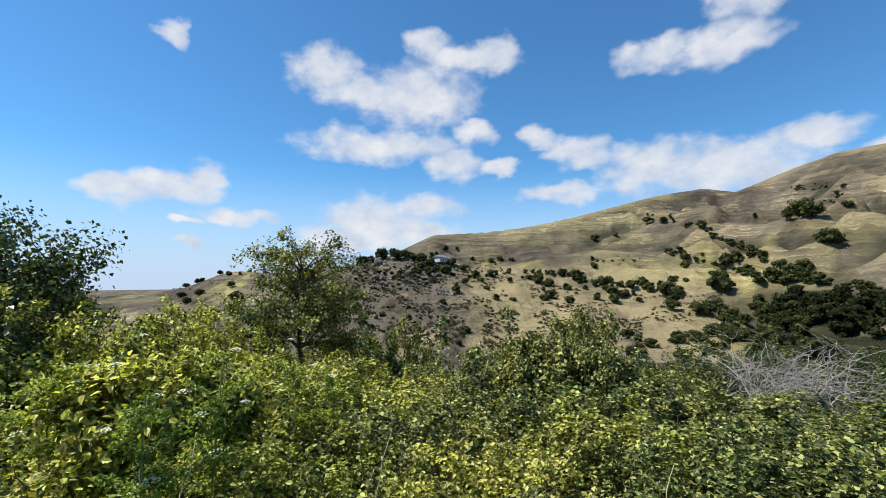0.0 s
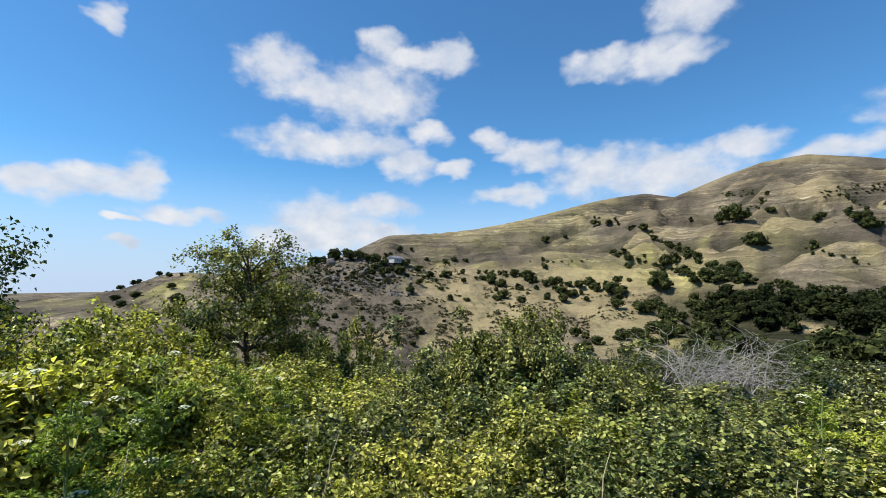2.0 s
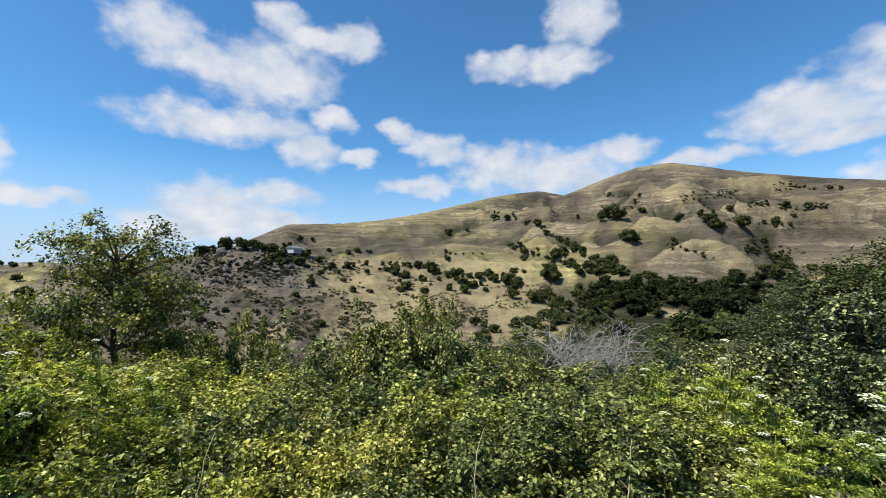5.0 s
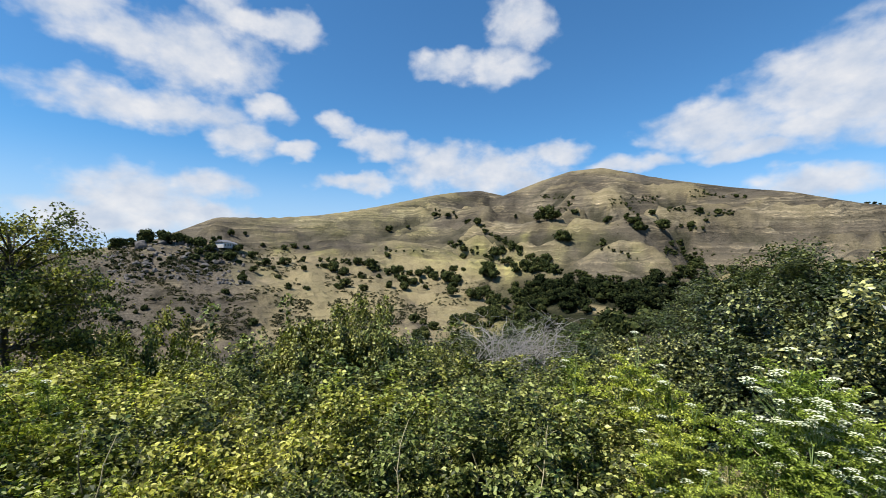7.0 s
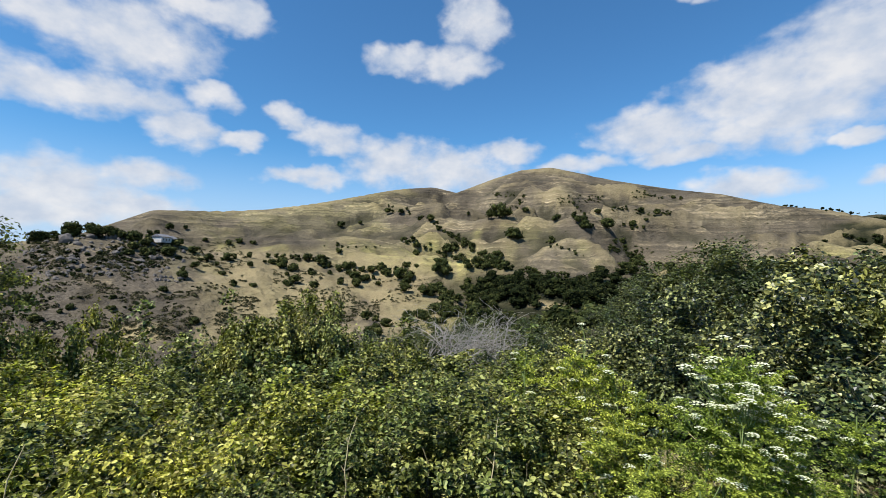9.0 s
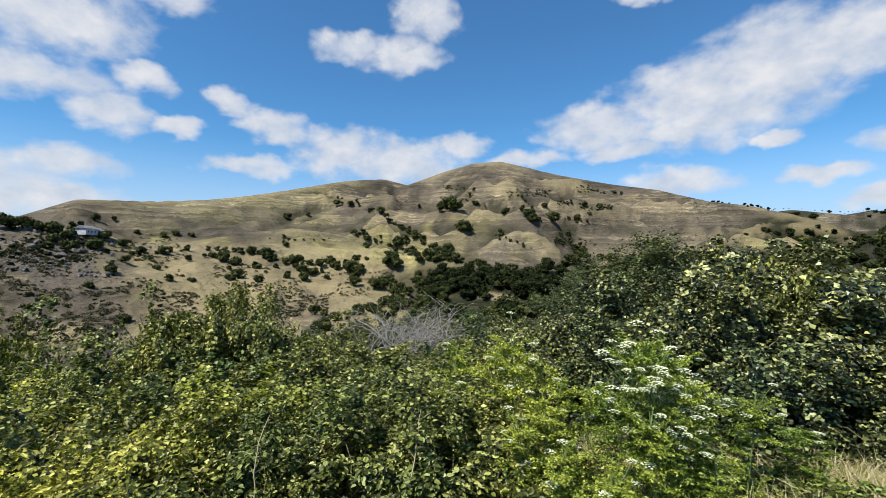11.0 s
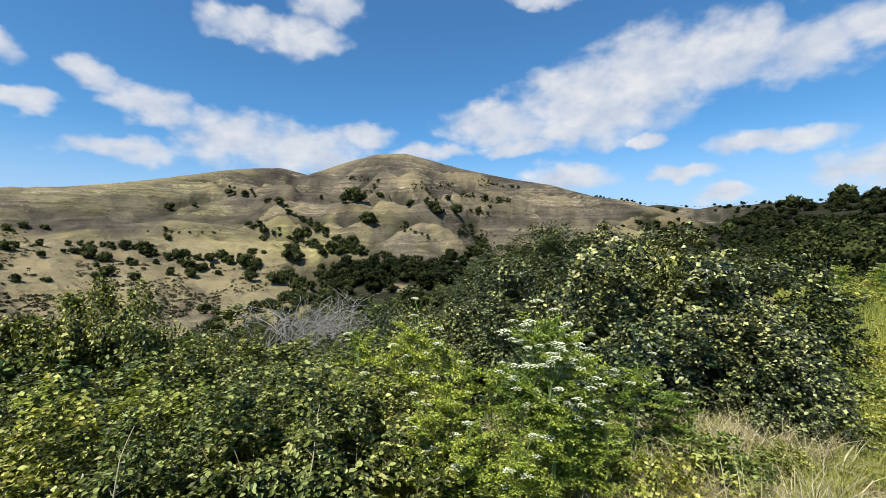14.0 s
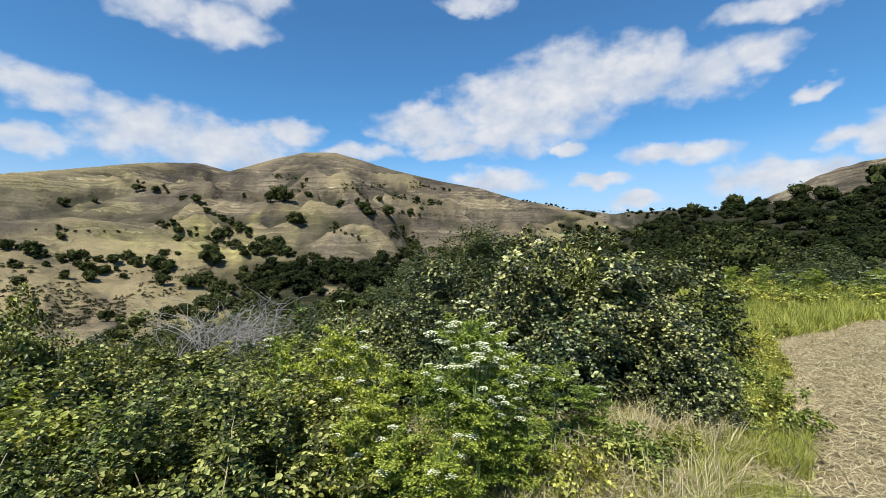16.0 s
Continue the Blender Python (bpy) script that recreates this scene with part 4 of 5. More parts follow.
def woodland(name, label, zones, seed, clumps=420, leaf=None):
    """Woods too dense to tell the trees apart: crowns joined into one sheet of foliage."""
    g = np.random.default_rng(seed)
    crowns = [oak_crown(seed + i, 10.0, 8.0, 10, clumps) for i in range(3)]
    vs, quads, tris, start = [], [], [], 0
    for count, az, el, wide, first in zones:
        for i in range(count):
            a, e = g.uniform(*az), g.uniform(*el)
            if cleared(a, e) > 0.15 or cleared(a, e + 0.9) > 0.5:
                continue
            x, y, z, r = meet(a, e, first)
            k = g.uniform(*wide) / 10
            a = g.uniform(0, 6.28)
            v, (q, t) = crowns[i % 3]
            w = v * k
            w = np.stack([w[:, 0] * math.cos(a) - w[:, 1] * math.sin(a) + x, w[:, 0] * math.sin(a) + w[:, 1] * math.cos(a) + y, w[:, 2] * g.uniform(0.8, 1.0) + z - 0.5], -1)
            vs.append(w), quads.append(q + start), tris.append(t + start)
            start += len(w)
    me = mesh_of(name, np.concatenate(vs), [np.concatenate(quads), np.concatenate(tris)], leaf or M_OAK_SHADED)
    return tagged(new(name, me), label, "woods", kind="stuff")


# valley and shaded hill: cloud shade is put into the foliage colour
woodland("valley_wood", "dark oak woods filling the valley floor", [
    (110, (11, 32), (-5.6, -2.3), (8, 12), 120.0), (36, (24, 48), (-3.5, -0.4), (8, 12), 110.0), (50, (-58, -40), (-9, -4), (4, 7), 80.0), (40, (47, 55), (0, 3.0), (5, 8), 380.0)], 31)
woodland("slope_wood", "olive oaks and brush on the lower slopes", [(60, (1, 14), (-7.0, -2.6), (5, 9), 100.0), (60, (-4, 26), (-10, -6.5), (4, 7), 70.0)], 33, 420, M_OAK_LIT)
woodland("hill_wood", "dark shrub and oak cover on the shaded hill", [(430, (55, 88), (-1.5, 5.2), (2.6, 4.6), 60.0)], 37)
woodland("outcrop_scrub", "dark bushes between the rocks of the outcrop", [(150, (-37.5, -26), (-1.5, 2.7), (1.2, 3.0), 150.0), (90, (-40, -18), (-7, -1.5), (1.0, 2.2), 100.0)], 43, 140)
# bushes that follow the gullies: from heading, height angle to heading, height angle, how many, widest crown
GULLIES = [(-1.5, 7.1, 4.5, 5.6, 12, 6), (4.5, 5.5, 9, 2.6, 11, 6), (0.8, 2.8, 7, 1.0, 12, 8), (7, 1.0, 12, -0.6, 12, 8), (14.5, 6.8, 17.2, 8.7, 11, 6), (22.4, 8.2, 24.6, 4.6, 10, 6),
           (19, 3.2, 24, 1.0, 9, 5), (29.6, 1.6, 29, -1.2, 9, 8), (-9, 1.8, -2, 2.2, 8, 4), (-16, 0.7, -8, 0.1, 12, 6), (-9, -0.5, 1, -1.6, 12, 7), (31, 8.3, 34, 7.9, 6, 5), (27, 4.8, 31, 4.4, 6, 6),
           (8.5, 2.8, 13.5, -0.4, 15, 9), (13, -0.5, 22, -1.7, 15, 8), (28, 3.0, 31, -0.6, 11, 9), (5.5, 4.4, 9.5, 2.4, 9, 7)]
runs = []
for a0, e0, a1, e1, count, wide in GULLIES:
    for k in range(count):
        t = (k + dice.uniform(0, 0.9)) / count
        a, e = a0 + (a1 - a0) * t + dice.normal(0, 0.25), e0 + (e1 - e0) * t + dice.normal(0, 0.12)
        runs.append((1, (a, a + 0.02), (e, e + 0.02), (wide * 0.4, wide), 200.0))
woodland("gully_scrub", "dark bushes and small oaks along the hill gullies", runs, 47, 280, M_OAK_LIT)
woodland("brush_patch", "dark chaparral brush in patches on the upper hill", [(26, (a - w, a + w), (e - h, e + h), (1.6, 4.2), 380.0) for a, e, w, h in BRUSH_PATCHES], 51, 120, M_OAK_LIT)
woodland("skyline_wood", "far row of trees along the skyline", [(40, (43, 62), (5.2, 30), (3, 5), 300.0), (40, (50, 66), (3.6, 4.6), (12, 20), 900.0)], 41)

# low grey scrub on the slopes
scrub_points = []
for a0, a1, e0, e1, n in [(-40, -18, -9, 2.5, 2600), (-37, -27, -0.8, 2.4, 700), (-18, -2, -7.5, -3, 900), (-15, -9, -2.6, -0.8, 120), (-4, 10, -5, -2, 400), (-58, -42, -4, 0.5, 160), (20, 44, 4, 8.5, 60)]:
    for i in range(n):
        a, e = dice.uniform(a0, a1), dice.uniform(e0, e1)
        if value_noise(np.array([a * 0.45]), np.array([e * 1.1]), 91)[0] > 0.42:
            scrub_points.append(meet(a, e, 95)[:3])
scrub_points = np.array(scrub_points)
k = 26
at = np.repeat(scrub_points, k, 0)
size = np.repeat(dice.uniform(0.25, 0.85, len(scrub_points)), k)[:, None]
d = unit(dice.normal(0, 1, at.shape))
d[:, 2] = np.abs(d[:, 2])
v, f = leaf_blades(at + d * size * np.array([1, 1, 0.8]), d, size[:, 0] * 0.75, 0.9, 0.1, True)
tagged(new("scrub", mesh_of("scrub", v, f, M_SCRUB)), "low grey-green sage scrub scattered over the slopes", "scrub", kind="stuff")


# ---- rocks of the outcrop ----
def boulder(seed):
    g = np.random.default_rng(seed)
    bm = bmesh.new()
    bmesh.ops.create_icosphere(bm, subdivisions=2, radius=1.0)
    for w in bm.verts:
        c = w.co
        q = 1 + 0.38 * noise.noise(c * 1.3 + Vector((seed, 0, 0))) + 0.16 * noise.noise(c * 3.1 + Vector((0, seed, 0)))
        w.co = Vector((c.x * q * 1.1, c.y * q * 0.9, c.z * q * 0.85))
    me = bpy.data.meshes.new("boulder")
    bm.to_mesh(me)
    bm.free()
    me.materials.append(M_ROCK)
    return tagged(new("boulder", me), "weathered grey-brown boulder of the rocky outcrop", "rock", "outcrop rocks")


rocks = Kind([boulder(i) for i in (3, 8, 15, 22)])
x, y, z, r = meet(-34.6, 1.9, 150)
rocks.put(0, x, y, z + 1.2, 20, 2.6, 3.2)
for i in range(260):
    a = dice.uniform(-38, -24.5)
    x, y, z, r = meet(a, dice.uniform(-1.6, 2.7) - 0.10 * abs(a + 32), 150)
    k = dice.uniform(0.4, 1.3) * (1.4 if i % 9 == 0 else 0.75)
    rocks.put(i, x, y, z + 0.1 * k, dice.uniform(0, 360), k, k * dice.uniform(0.7, 1.5))


# ---- house on the ridge ----
def slab(w, d, h, x=0, y=0, z=0):
    bm = bmesh.new()
    bmesh.ops.create_cube(bm, size=1.0)
    for q in bm.verts:
        q.co = Vector((q.co.x * w + x, q.co.y * d + y, q.co.z * h + z))
    bmesh.ops.bevel(bm, geom=bm.edges[:], offset=0.03, segments=1, affect="EDGES")
    return bm


def piece(name, bm, material, parent, label=""):
    me = bpy.data.meshes.new(name)
    bm.to_mesh(me)
    bm.free()
    me.materials.append(material)
    return part(name, me, parent, label)


def gable(w, d, rise_, z):
    bm = bmesh.new()
    o = 0.5
    pts = [(-w / 2 - o, -d / 2 - o, z), (w / 2 + o, -d / 2 - o, z), (w / 2 + o, d / 2 + o, z), (-w / 2 - o, d / 2 + o, z), (-w / 2 - o, 0, z + rise_), (w / 2 + o, 0, z + rise_)]
    q = [bm.verts.new(c) for c in pts]
    for f_ in ((0, 1, 5, 4), (2, 3, 4, 5), (0, 4, 3), (1, 2, 5), (3, 2, 1, 0)):
        bm.faces.new([q[i] for i in f_])
    return bm


def house(x, y, z, turn):
    ob = new("house")
    for w, d, h, ox in ((8, 6, 3.2, 0), (5, 5, 2.6, 6.4)):
        wall = piece("wall", slab(w, d, h, 0, 0, h / 2), M_PLASTER, ob, "white painted walls")
        wall.location = (ox, 0, 0)
        roof = piece("roof", gable(w, d, 1.5, h), M_ROOF, ob, "grey shingle gable roof")
        roof.location = (ox, 0, 0.01)
        for i in range(3 if w > 6 else 2):
            win = piece("window", slab(1.1, 0.16, 1.2, ox - w / 2 + 1.5 + i * 2.3, -d / 2 - 0.03, 1.7), M_PLASTER, ob)
            piece("pane", slab(0.9, 0.06, 1.0, ox - w / 2 + 1.5 + i * 2.3, -d / 2 - 0.12, 1.7), M_GLASS, win, "dark window glass")
    ob.matrix_basis = pose(x, y, z, 0, 0, turn)
    return tagged(ob, "small white house with grey gable roofs on the ridge", "house")


x, y, z, r = meet(-26.6, 2.0, 150)
house(x, y, z + 0.2, 78).scale = (0.85, 0.85, 0.9)
for az, el, k in [(-27.8, 1.9, 0.5), (-25.2, 1.7, 0.55), (-26.2, 1.2, 0.35), (-28.8, 2.1, 0.6), (-27.1, 2.9, 0.6), (-30.2, 2.4, 0.55)]:
    x, y, z, r = meet(az, el, 150)
    oaks.put(int(k * 10), x, y, z - 0.2, az * 9, k)

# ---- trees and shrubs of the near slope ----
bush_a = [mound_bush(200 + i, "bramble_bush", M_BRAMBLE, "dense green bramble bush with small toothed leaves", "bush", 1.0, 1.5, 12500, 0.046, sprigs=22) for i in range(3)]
bush_b = [mound_bush(220 + i, "bramble_bush", M_YELLOWED, "yellow-green bramble bush, leaves coloured brighter for full sun", "bush", 1.0, 1.5, 12500, 0.046, sprigs=22) for i in range(2)]
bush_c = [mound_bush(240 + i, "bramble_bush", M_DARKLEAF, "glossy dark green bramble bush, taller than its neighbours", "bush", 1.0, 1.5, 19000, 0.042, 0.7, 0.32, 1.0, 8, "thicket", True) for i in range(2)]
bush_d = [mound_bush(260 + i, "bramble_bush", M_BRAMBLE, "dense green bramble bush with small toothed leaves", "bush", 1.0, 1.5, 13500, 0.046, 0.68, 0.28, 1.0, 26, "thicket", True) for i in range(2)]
bush_e = [mound_bush(280 + i, "bramble_bush", M_YELLOWED, "yellow-green bramble bush, leaves coloured brighter for full sun", "bush", 1.0, 1.5, 13500, 0.046, 0.68, 0.28, 1.0, 26, "thicket", True) for i in range(2)]
greens, yellows, darks = Kind(bush_a), Kind(bush_b), Kind(bush_c)
greens_back, yellows_back = Kind(bush_d), Kind(bush_e)
low_growth = Kind([mound_bush(290 + i, "leafy_weed", M_YELLOWED, "low yellow-green leafy weed at the edge of the path", "weed", 1.0, 1.5, 2400, 0.12, 0.5, 0.3, 1.0, 8, "weeds by the path", True) for i in range(2)])


def thicket(kind, k, az, r, top, wide, turn=0.0):
    """A bush at a heading and distance whose top stands at a given height."""
    x, y, z = spot_at(az, r)
    kind.put(k, x, y, z - 0.1, turn, wide, (top - z + 0.1) / 1.66)


TOPS = np.array([(-85, -2.0), (-66, -1.9), (-58, -2.2), (-54, -4.4), (-50, -6.2), (-46, -7.4), (-40, -9.2), (-32, -11.4), (-27, -10.0), (-23.7, -6.8), (-16, -5.6), (-9, -5.2), (-3, -8.2), (3, -11.4), (15, -11.4), (22, -10.0), (30, -8.0)])
n = 0
dice = np.random.default_rng(64)
for r, step, wide, low in [(2.15, 17, 0.62, -25.5), (3.0, 15, 0.80, -18.5), (4.1, 13, 0.95, -14.0), (5.6, 10.5, 1.1, -10.5), (7.2, 9, 1.15, 0), (9.2, 8, 1.2, 0)]:
    az = -88 + dice.uniform(0, step)
    edge = 16 if r < 2.5 else 24 if r < 3.5 else 30
    while az < edge:
        el = np.interp(az, TOPS[:, 0], TOPS[:, 1])
        if r < 7:
            el = min(low + (1.5 if az < -40 else 0), el - 0.8)
        elif r > 8:
            el = el - 0.6
        el += dice.uniform(-2.2, 0.9) if r < 7 else dice.uniform(-1.2, 0.4)
        # towards the left more bushes get leaves with sunlight in their colour
        brightened = dice.random() < (0.95 if az < -38 else 0.7 if az < -25 else 0.15)
        kind = (yellows if brightened else greens) if r < 3.5 else (yellows_back if brightened else greens_back)
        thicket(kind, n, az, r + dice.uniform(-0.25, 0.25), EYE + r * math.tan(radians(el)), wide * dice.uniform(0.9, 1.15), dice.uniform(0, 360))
        n += 1
        az += step * dice.uniform(0.85, 1.15)

# the humps that stand over the middle of the thicket
for i, (az, r, top_el, wide) in enumerate([(-9.2, 7.0, -4.9, 0.85), (-14.4, 7.3, -5.6, 0.9)]):
    thicket(greens_back, i, az, r, EYE + r * math.tan(radians(top_el)), wide, i * 80.0)

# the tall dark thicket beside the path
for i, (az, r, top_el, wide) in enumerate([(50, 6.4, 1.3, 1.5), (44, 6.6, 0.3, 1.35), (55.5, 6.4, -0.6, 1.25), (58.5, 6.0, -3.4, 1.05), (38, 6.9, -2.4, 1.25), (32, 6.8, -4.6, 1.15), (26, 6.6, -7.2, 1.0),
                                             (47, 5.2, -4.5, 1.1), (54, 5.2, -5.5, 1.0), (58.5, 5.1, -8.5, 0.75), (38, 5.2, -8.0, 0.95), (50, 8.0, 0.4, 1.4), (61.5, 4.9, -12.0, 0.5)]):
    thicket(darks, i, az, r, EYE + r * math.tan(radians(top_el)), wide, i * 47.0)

# low leafy growth at the thicket's foot
for i in range(30):
    az, r = dice.uniform(30, 62), dice.uniform(2.9, 4.3)
    x, y, z = spot_at(az, r)
    k = dice.uniform(0.16, 0.3)
    low_growth.put(i, x, y, z - 0.04, dice.uniform(0, 360), k, k * dice.uniform(0.4, 1.0))
for i in range(34):
    az, r = dice.uniform(65.5, 70.0), dice.uniform(4.6, 13.5)
    x, y, z = spot_at(az, r)
    k = dice.uniform(0.16, 0.30)
    low_growth.put(i, x, y, z - 0.05, dice.uniform(0, 360), k, k * dice.uniform(0.5, 0.9))
for i in range(46):
    az, r = dice.uniform(66, 90), dice.uniform(14.2, 20)
    x, y, z = spot_at(az, r)
    k = dice.uniform(0.25, 0.55)
    low_growth.put(i, x, y, z - 0.08, dice.uniform(0, 360), k * 1.4, k * dice.uniform(0.6, 0.9))

# near oak at the thicket's end, seen in part
left_oak = branching_tree(301, "oak_tree", "dark green oak with wide spreading crown above the thicket", M_OAKLEAF, 4.0, 6.9, 0.15, 0.08, 170, 150, 0.2, 0.32, "", None, 0.8, 1.0, True)
x, y, z = spot_at(-82, 11)
left_oak.matrix_basis = pose(x, y, z, 0, 0, 40)
small_oak = branching_tree(307, "oak_tree", "small open oak with a thin crown and dark trunk", M_SPARSE, 4.6, 3.5, 0.085, 0.068, 54, 48, 0.34, 0.6, "", None, 0.75, 0.6, True)
x, y, z = spot_at(-44, 11.0)
small_oak.matrix_basis = pose(x, y, z, 0, 0, 120)
willows = [branching_tree(311 + i, "willow_shrub", "grey-green willow thicket with upright leafy stems", M_WILLOW, 5.0, 4.4, 0.08, 0.15, 40, 52, 0.1, 1.0, "willows", None, 0.6, 0.9, True) for i in range(2)]
willow = Kind(willows)
for i, (az, r, top_el, wide) in enumerate([(37, 19, 1.6, 1.0), (32.5, 20, -0.8, 0.9), (41, 18, 0.8, 0.9), (46, 18, 0.0, 0.9), (29, 22, -2.8, 0.8)]):
    x, y, z = spot_at(az, r)
    willow.put(i, x, y, z, i * 77.0, wide, (EYE + r * math.tan(radians(top_el)) - z) / 5.0)
for i, (az, r, top_el, wide) in enumerate([(63, 41, 0.0, 1.6), (71, 40, -0.2, 1.7), (76, 44, -0.4, 1.5), (58, 42, -0.8, 1.4)]):
    x, y, z = spot_at(az, r)
    willow.put(i, x, y, z, i * 50.0, wide, (EYE + r * math.tan(radians(top_el)) - z) / 5.0)
round_oak = far_oak(145, 9.0, 7.2, 26, 7500, 0.34)
round_oak["label"] = "broad olive-green oak standing before the dark hill"
x, y, z = spot_at(66.8, 38)
round_oak.matrix_basis = pose(x, y, z - 0.2, 0, 0, 60) @ Matrix.Diagonal((0.92, 0.92, (EYE + 38 * math.tan(radians(2.5)) - z) / 7.2, 1))
coyote = Kind([mound_bush(331, "coyote_bush", M_WILLOW, "grey-green coyote bush with fine leaves", "bush", 1.0, 1.0, 7500, 0.055, 0.45, 0.3, 1.0, 20, "slope bushes", True)])
for i, (az, r, top_el, wide) in enumerate([(2, 16, -8.8, 1.3), (20, 15, -8, 1.4), (-2, 13, -9.4, 1.3), (7, 15, -8.6, 1.5), (12, 14, -8.8, 1.4), (16, 13, -9.0, 1.4), (4, 20, -7.8, 1.8), (11, 21, -7.4, 2.0), (18, 20, -7.0, 1.8), (24, 18, -7.6, 1.5),
                                             (69.5, 21, -2.6, 1.3), (73, 22, -1.6, 1.6), (76, 22, -1.8, 1.5), (79, 22, -1.3, 1.6), (83, 22, -1.5, 1.6), (66, 20, -3, 1.3)]):
    x, y, z = spot_at(az, r)
    coyote.put(0, x, y, z - 0.1, i * 63.0, wide, EYE + r * math.tan(radians(top_el)) - z)
olive_bush = Kind([mound_bush(335, "coyote_bush", M_SPARSE, "olive-green leafy bush on the slope", "bush", 1.0, 1.0, 6500, 0.06, 0.6, 0.3, 1.0, 20, "slope bushes", True)])
for i, (az, r, top_el, wide) in enumerate([(-32.6, 12.5, -4.8, 1.25), (-29.5, 12, -8.2, 1.0), (-35.5, 14, -7.6, 1.0), (-40.5, 15, -6.8, 1.0), (-20, 14, -8.4, 0.9)]):
    x, y, z = spot_at(az, r)
    olive_bush.put(0, x, y, z - 0.1, i * 63.0, wide, (EYE + r * math.tan(radians(top_el)) - z) / 1.1)
sprig = Kind([branching_tree(341, "bramble_sprig", "upright leafy sapling standing out of the thicket", M_BRAMBLE, 1.5, 0.62, 0.012, 0.05, 26, 16, 0.62, 0.5, "saplings", M_STEM)])
brightened_sprig = Kind([branching_tree(343, "bramble_sprig", "upright leafy sapling standing out of the thicket", M_YELLOWED, 1.5, 0.62, 0.012, 0.05, 26, 16, 0.62, 0.5, "saplings", M_STEM)])
for az, r, top_el, wide in [(-16.8, 7.0, -3.6, 1.15), (-9.5, 7.2, -5.2, 1.1), (-13, 7.4, -5.6, 1.2), (-7, 7.0, -5.4, 1.0), (-19, 7.2, -5.9, 1.0), (-58, 4.2, -4.0, 1.0), (-63, 3.8, -3.6, 1.1), (-54, 4.5, -5.0, 1.0),
                            (49.5, 6.2, 2.9, 0.7), (47, 6.4, 1.9, 0.7), (53, 6.2, 1.4, 0.7)]:
    x, y, z = spot_at(az, r)
    (brightened_sprig if az < -40 else sprig).put(0, x, y, z, az * 13, wide, (EYE + r * math.tan(radians(top_el)) - z) / 1.5)


# ---- dead bleached branches behind the thicket ----
def dead_shrub(az, r, wide, high):
    g = np.random.default_rng(401)
    ob = new("dead_shrub")
    x, y, z = spot_at(az, r)
    low = EYE + r * math.tan(radians(-11.0)) - z
    for i in range(58):
        lines = []
        a = g.uniform(0, 2 * np.pi)
        b = np.array([math.cos(a) * wide * 0.5 * g.uniform(0.3, 1), math.sin(a) * 0.7 * g.uniform(0.3, 1), low + high * g.uniform(0.0, 1.0)])
        ln = bend((g.normal(0, 0.4), g.normal(0, 0.2), 0 if i < 14 else low * g.uniform(0.6, 1)), b, 9, 0.035, 0.15)
        lines.append((ln, np.linspace(0.009, 0.0025, 9)))
        for j in range(6):
            k = g.integers(3, 9)
            e = ln[k] + unit(np.array([g.normal(0, 1), g.normal(0, 1), g.normal(0.1, 0.7)])) * g.uniform(0.2, 0.55)
            lines.append((bend(ln[k], e, 6, 0.05), np.linspace(0.0038, 0.0014, 6)))
        v, f = tubes(lines, 4)
        part("branch", mesh_of("branch", v, f, M_DEAD, True), ob)
    ob.matrix_basis = pose(x, y, z, 0, 0, -az)
    return tagged(ob, "tangle of bleached grey dead branches in the thicket", "dead shrub")


dead_shrub(9.2, 8.6, 2.9, 0.70)

# ---- hemlock ----
hem = Kind([hemlock(500 + i, 1.5, (36, 5, 3)[i]) for i in range(3)])
for i, (az, r, top_el) in enumerate([(38.5, 3.0, -8.4), (33, 3.3, -15), (36, 2.9, -14), (41, 3.2, -9.8), (24, 3.6, -9.2), (43, 3.0, -13), (39.8, 2.9, -11), (30, 3.2, -15), (21, 3.7, -11), (27, 3.4, -12), (29, 3.0, -18), (44, 3.4, -15), (48, 3.5, -14),
                                      (17, 3.9, -11), (40, 2.7, -17), (52, 3.8, -17), (26, 2.8, -19), (31, 2.6, -22), (35, 2.5, -24), (45, 3.0, -20)]):
    x, y, z = spot_at(az, r)
    t = (EYE + r * math.tan(radians(top_el + 1.5)) - z) / 1.5
    hem.put(0 if i in (0, 3, 5, 6) else 1 + i % 2, x, y, z, i * 71.0, min(1.0, max(0.75, t)), t)
for i in range(8):
    az, r = dice.uniform(-74, -38), dice.uniform(2.8, 5.0)
    x, y, z = spot_at(az, r)
    t = (EYE + r * math.tan(radians(min(-14.5 + 2.2 * r, np.interp(az, TOPS[:, 0], TOPS[:, 1])) + dice.uniform(-1.0, 1.2))) - z) / 1.5
    hem.put(1 + i % 2, x, y, z, i * 53.0, 0.9, t)
for i in range(24):
    az, r = dice.uniform(66, 86), dice.uniform(16.5, 19.5)
    x, y, z = spot_at(az, r)
    hem.put(i, x, y, z, i * 31.0, 1.2, dice.uniform(0.45, 0.75))


# ---- grasses and straw ----
def field(a0, a1, r0, r1, patch=0.0, path=0):
    def sample(n):
        a = rng.uniform(a0, a1, n)
        r = np.sqrt(rng.uniform(r0 * r0, r1 * r1, n))
        x, y = r * np.sin(np.radians(a)), r * np.cos(np.radians(a))
        keep = value_noise(x * 2.2, y * 2.2, 97) > patch
        if path:
            keep &= (path_end(a, x, y) - r) * path > 0
        a, r, x, y = a[keep], r[keep], x[keep], y[keep]
        return np.stack([x, y, height_at(a, r)], -1)
    return sample


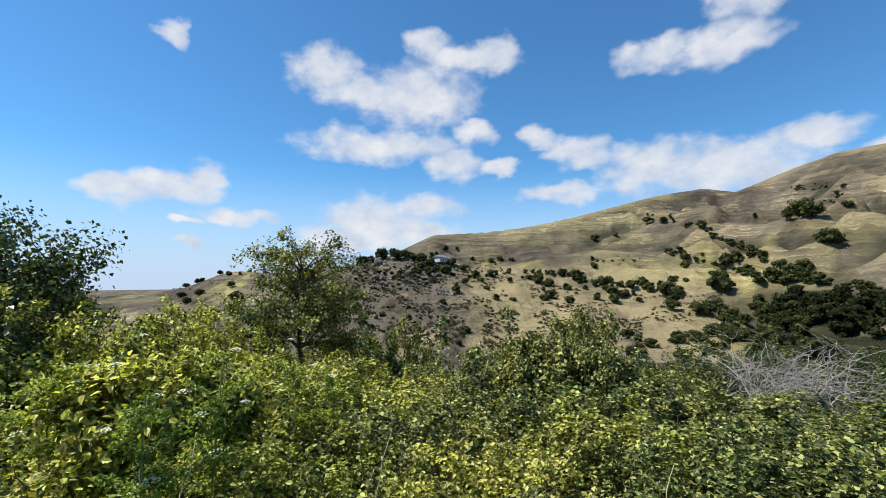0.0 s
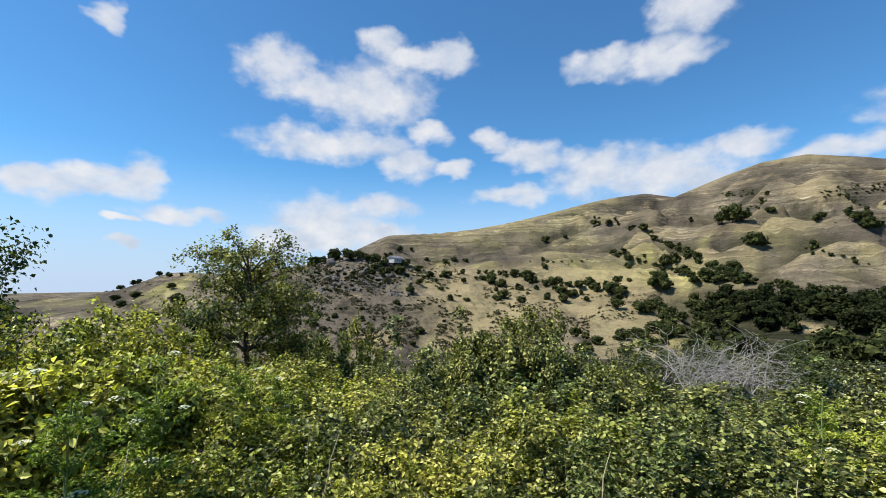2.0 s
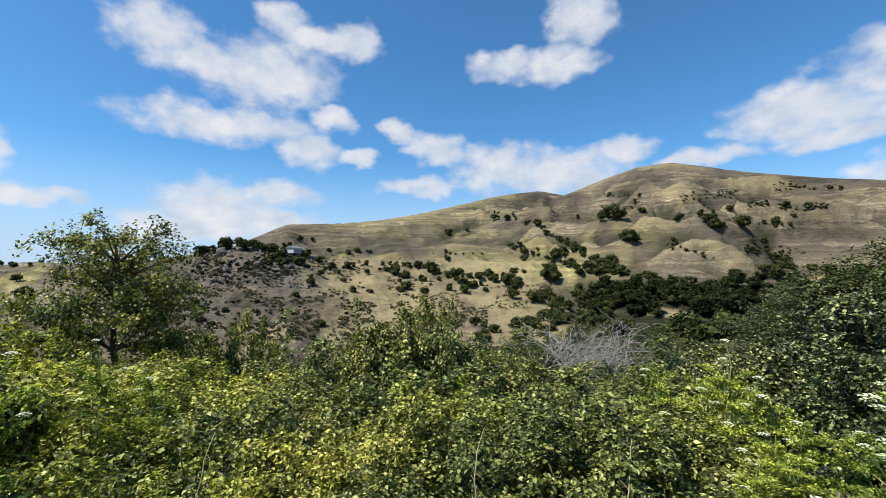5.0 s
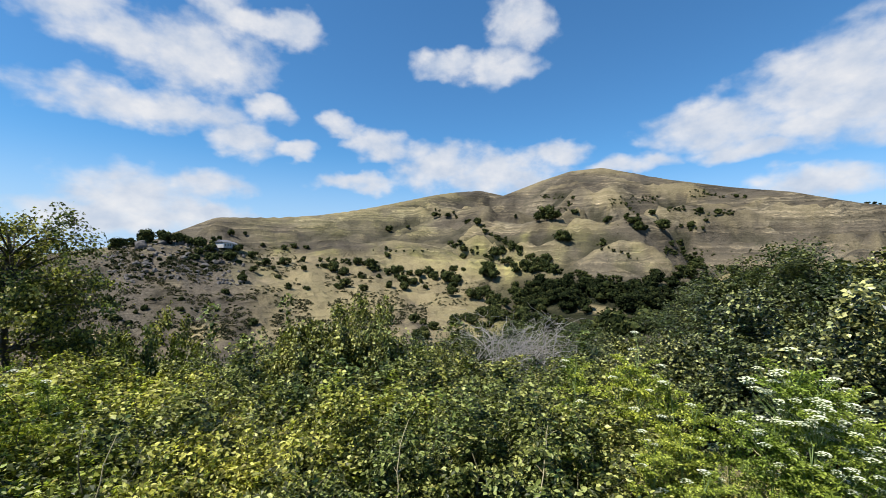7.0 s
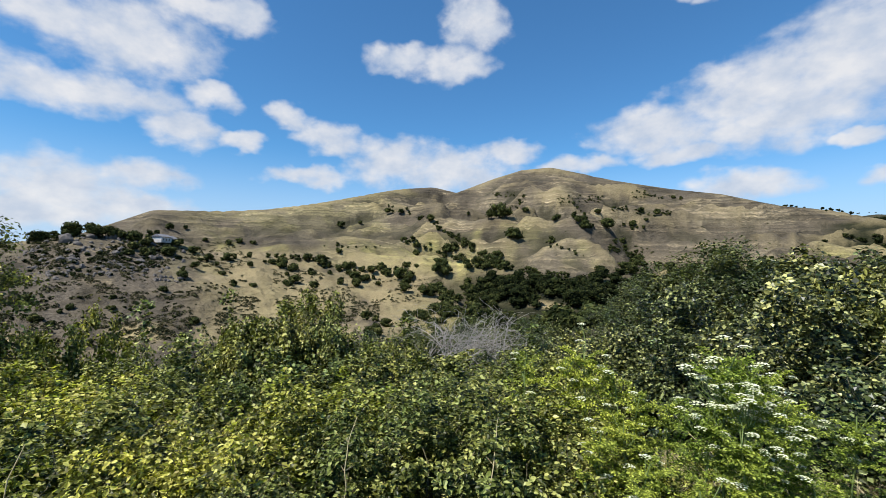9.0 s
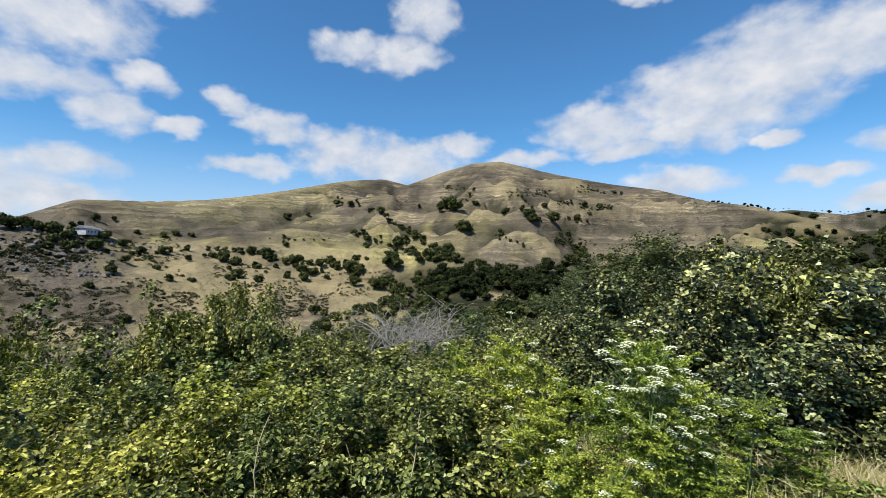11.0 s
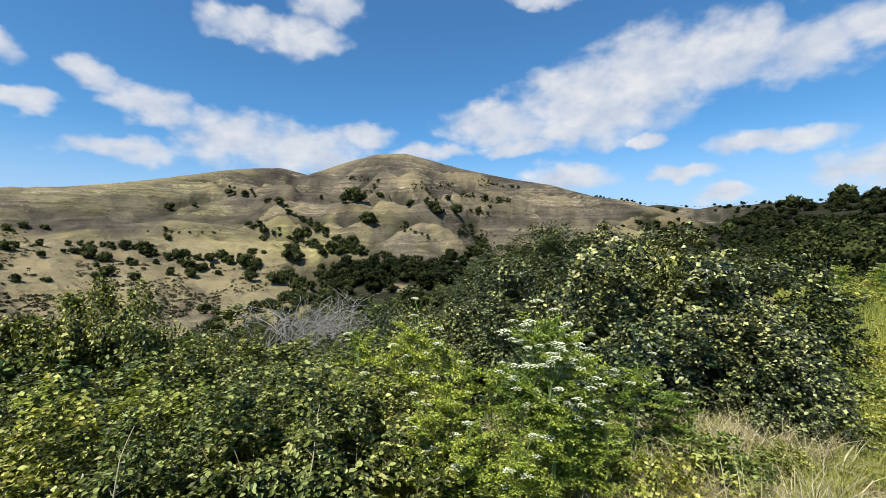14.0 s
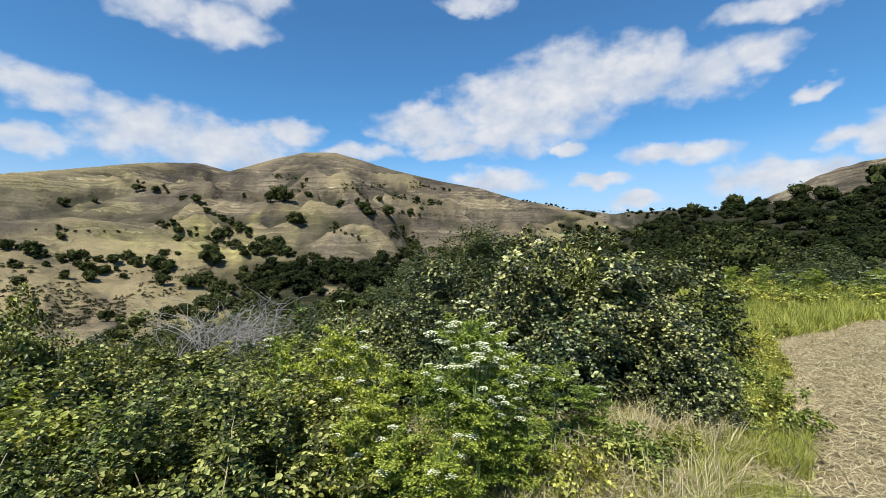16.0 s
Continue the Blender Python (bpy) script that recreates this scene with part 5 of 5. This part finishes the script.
blades_stuff("cut_straw", M_STRAW, "loose cut straw lying over the mown path", field(50, 88, 2.3, 14.0, 0.0, 1), 120000, 0.13, 0.0032, 1.36, "straw")
blades_stuff("dry_grass", M_STRAW, "dry bent grass along the thicket's edge", field(30, 66, 2.5, 4.6, 0.4), 15000, 0.36, 0.0022, 1.0, "grass")
blades_stuff("edge_grass", M_GRASS, "bright green grass at the foot of the thicket", field(10, 72, 2.4, 4.9, 0.3), 70000, 0.17, 0.0019, 0.7, "grass")
blades_stuff("meadow_grass", M_GRASS, "tall yellow-green grass beyond the mown path", field(62, 92, 8.0, 20.0, 0.2, -1), 80000, 0.36, 0.006, 0.6, "grass")
blades_stuff("verge_grass", M_GRASS, "green grass between the thicket and the path", field(62, 70.0, 5.0, 10.0, 0.15), 24000, 0.24, 0.0026, 0.7, "grass")


# ---- fallen twigs on the path, long dry stalks leaning out of the grass ----
def twig(az, r, turn, length, rise_, material, name, label, category):
    g = np.random.default_rng(int(az * 10) + 2000)
    x, y, z = spot_at(az, r)
    a = radians(turn)
    lines = [(bend((0, 0, 0.02), (math.cos(a) * length, math.sin(a) * length, rise_), 12, 0.012, 0.05), np.linspace(0.006, 0.002, 12))]
    for j in range(4):
        p0 = lines[0][0][g.integers(3, 11)]
        b = a + g.choice([-0.6, 0.6])
        lines.append((bend(p0, p0 + np.array([math.cos(b) * 0.2, math.sin(b) * 0.2, 0.02]) * length, 6, 0.02), np.linspace(0.003, 0.001, 6)))
    v, f = tubes(lines, 5)
    ob = tagged(new(name, mesh_of(name, v, f, material, True)), label, category)
    ob.location = (x, y, z)


for az, r, turn in [(70, 4.0, 20), (73, 4.3, 35), (69, 3.5, 10), (76, 3.9, 150)]:
    twig(az, r, turn, 0.9, 0.02, M_STEM, "fallen_twig", "thin brown fallen twig lying on cut straw", "twig")
for az, r, turn, length, up in [(46, 3.4, 110, 0.9, 0.5), (52, 3.6, 150, 1.0, 0.55), (38, 2.7, 60, 0.8, 0.45), (57, 3.7, 140, 0.8, 0.3), (30, 2.6, 80, 0.6, 0.5), (61, 4.0, 170, 0.7, 0.35), (12, 2.3, 70, 0.5, 0.8), (-6, 2.4, 80, 0.3, 0.9), (-38, 2.6, 100, 0.2, 1.0), (-62, 2.6, 90, 0.3, 1.0)]:
    twig(az, r, turn, length, up, M_STRAW, "dry_stalk", "long pale dry grass stalk leaning over the undergrowth", "stalk")
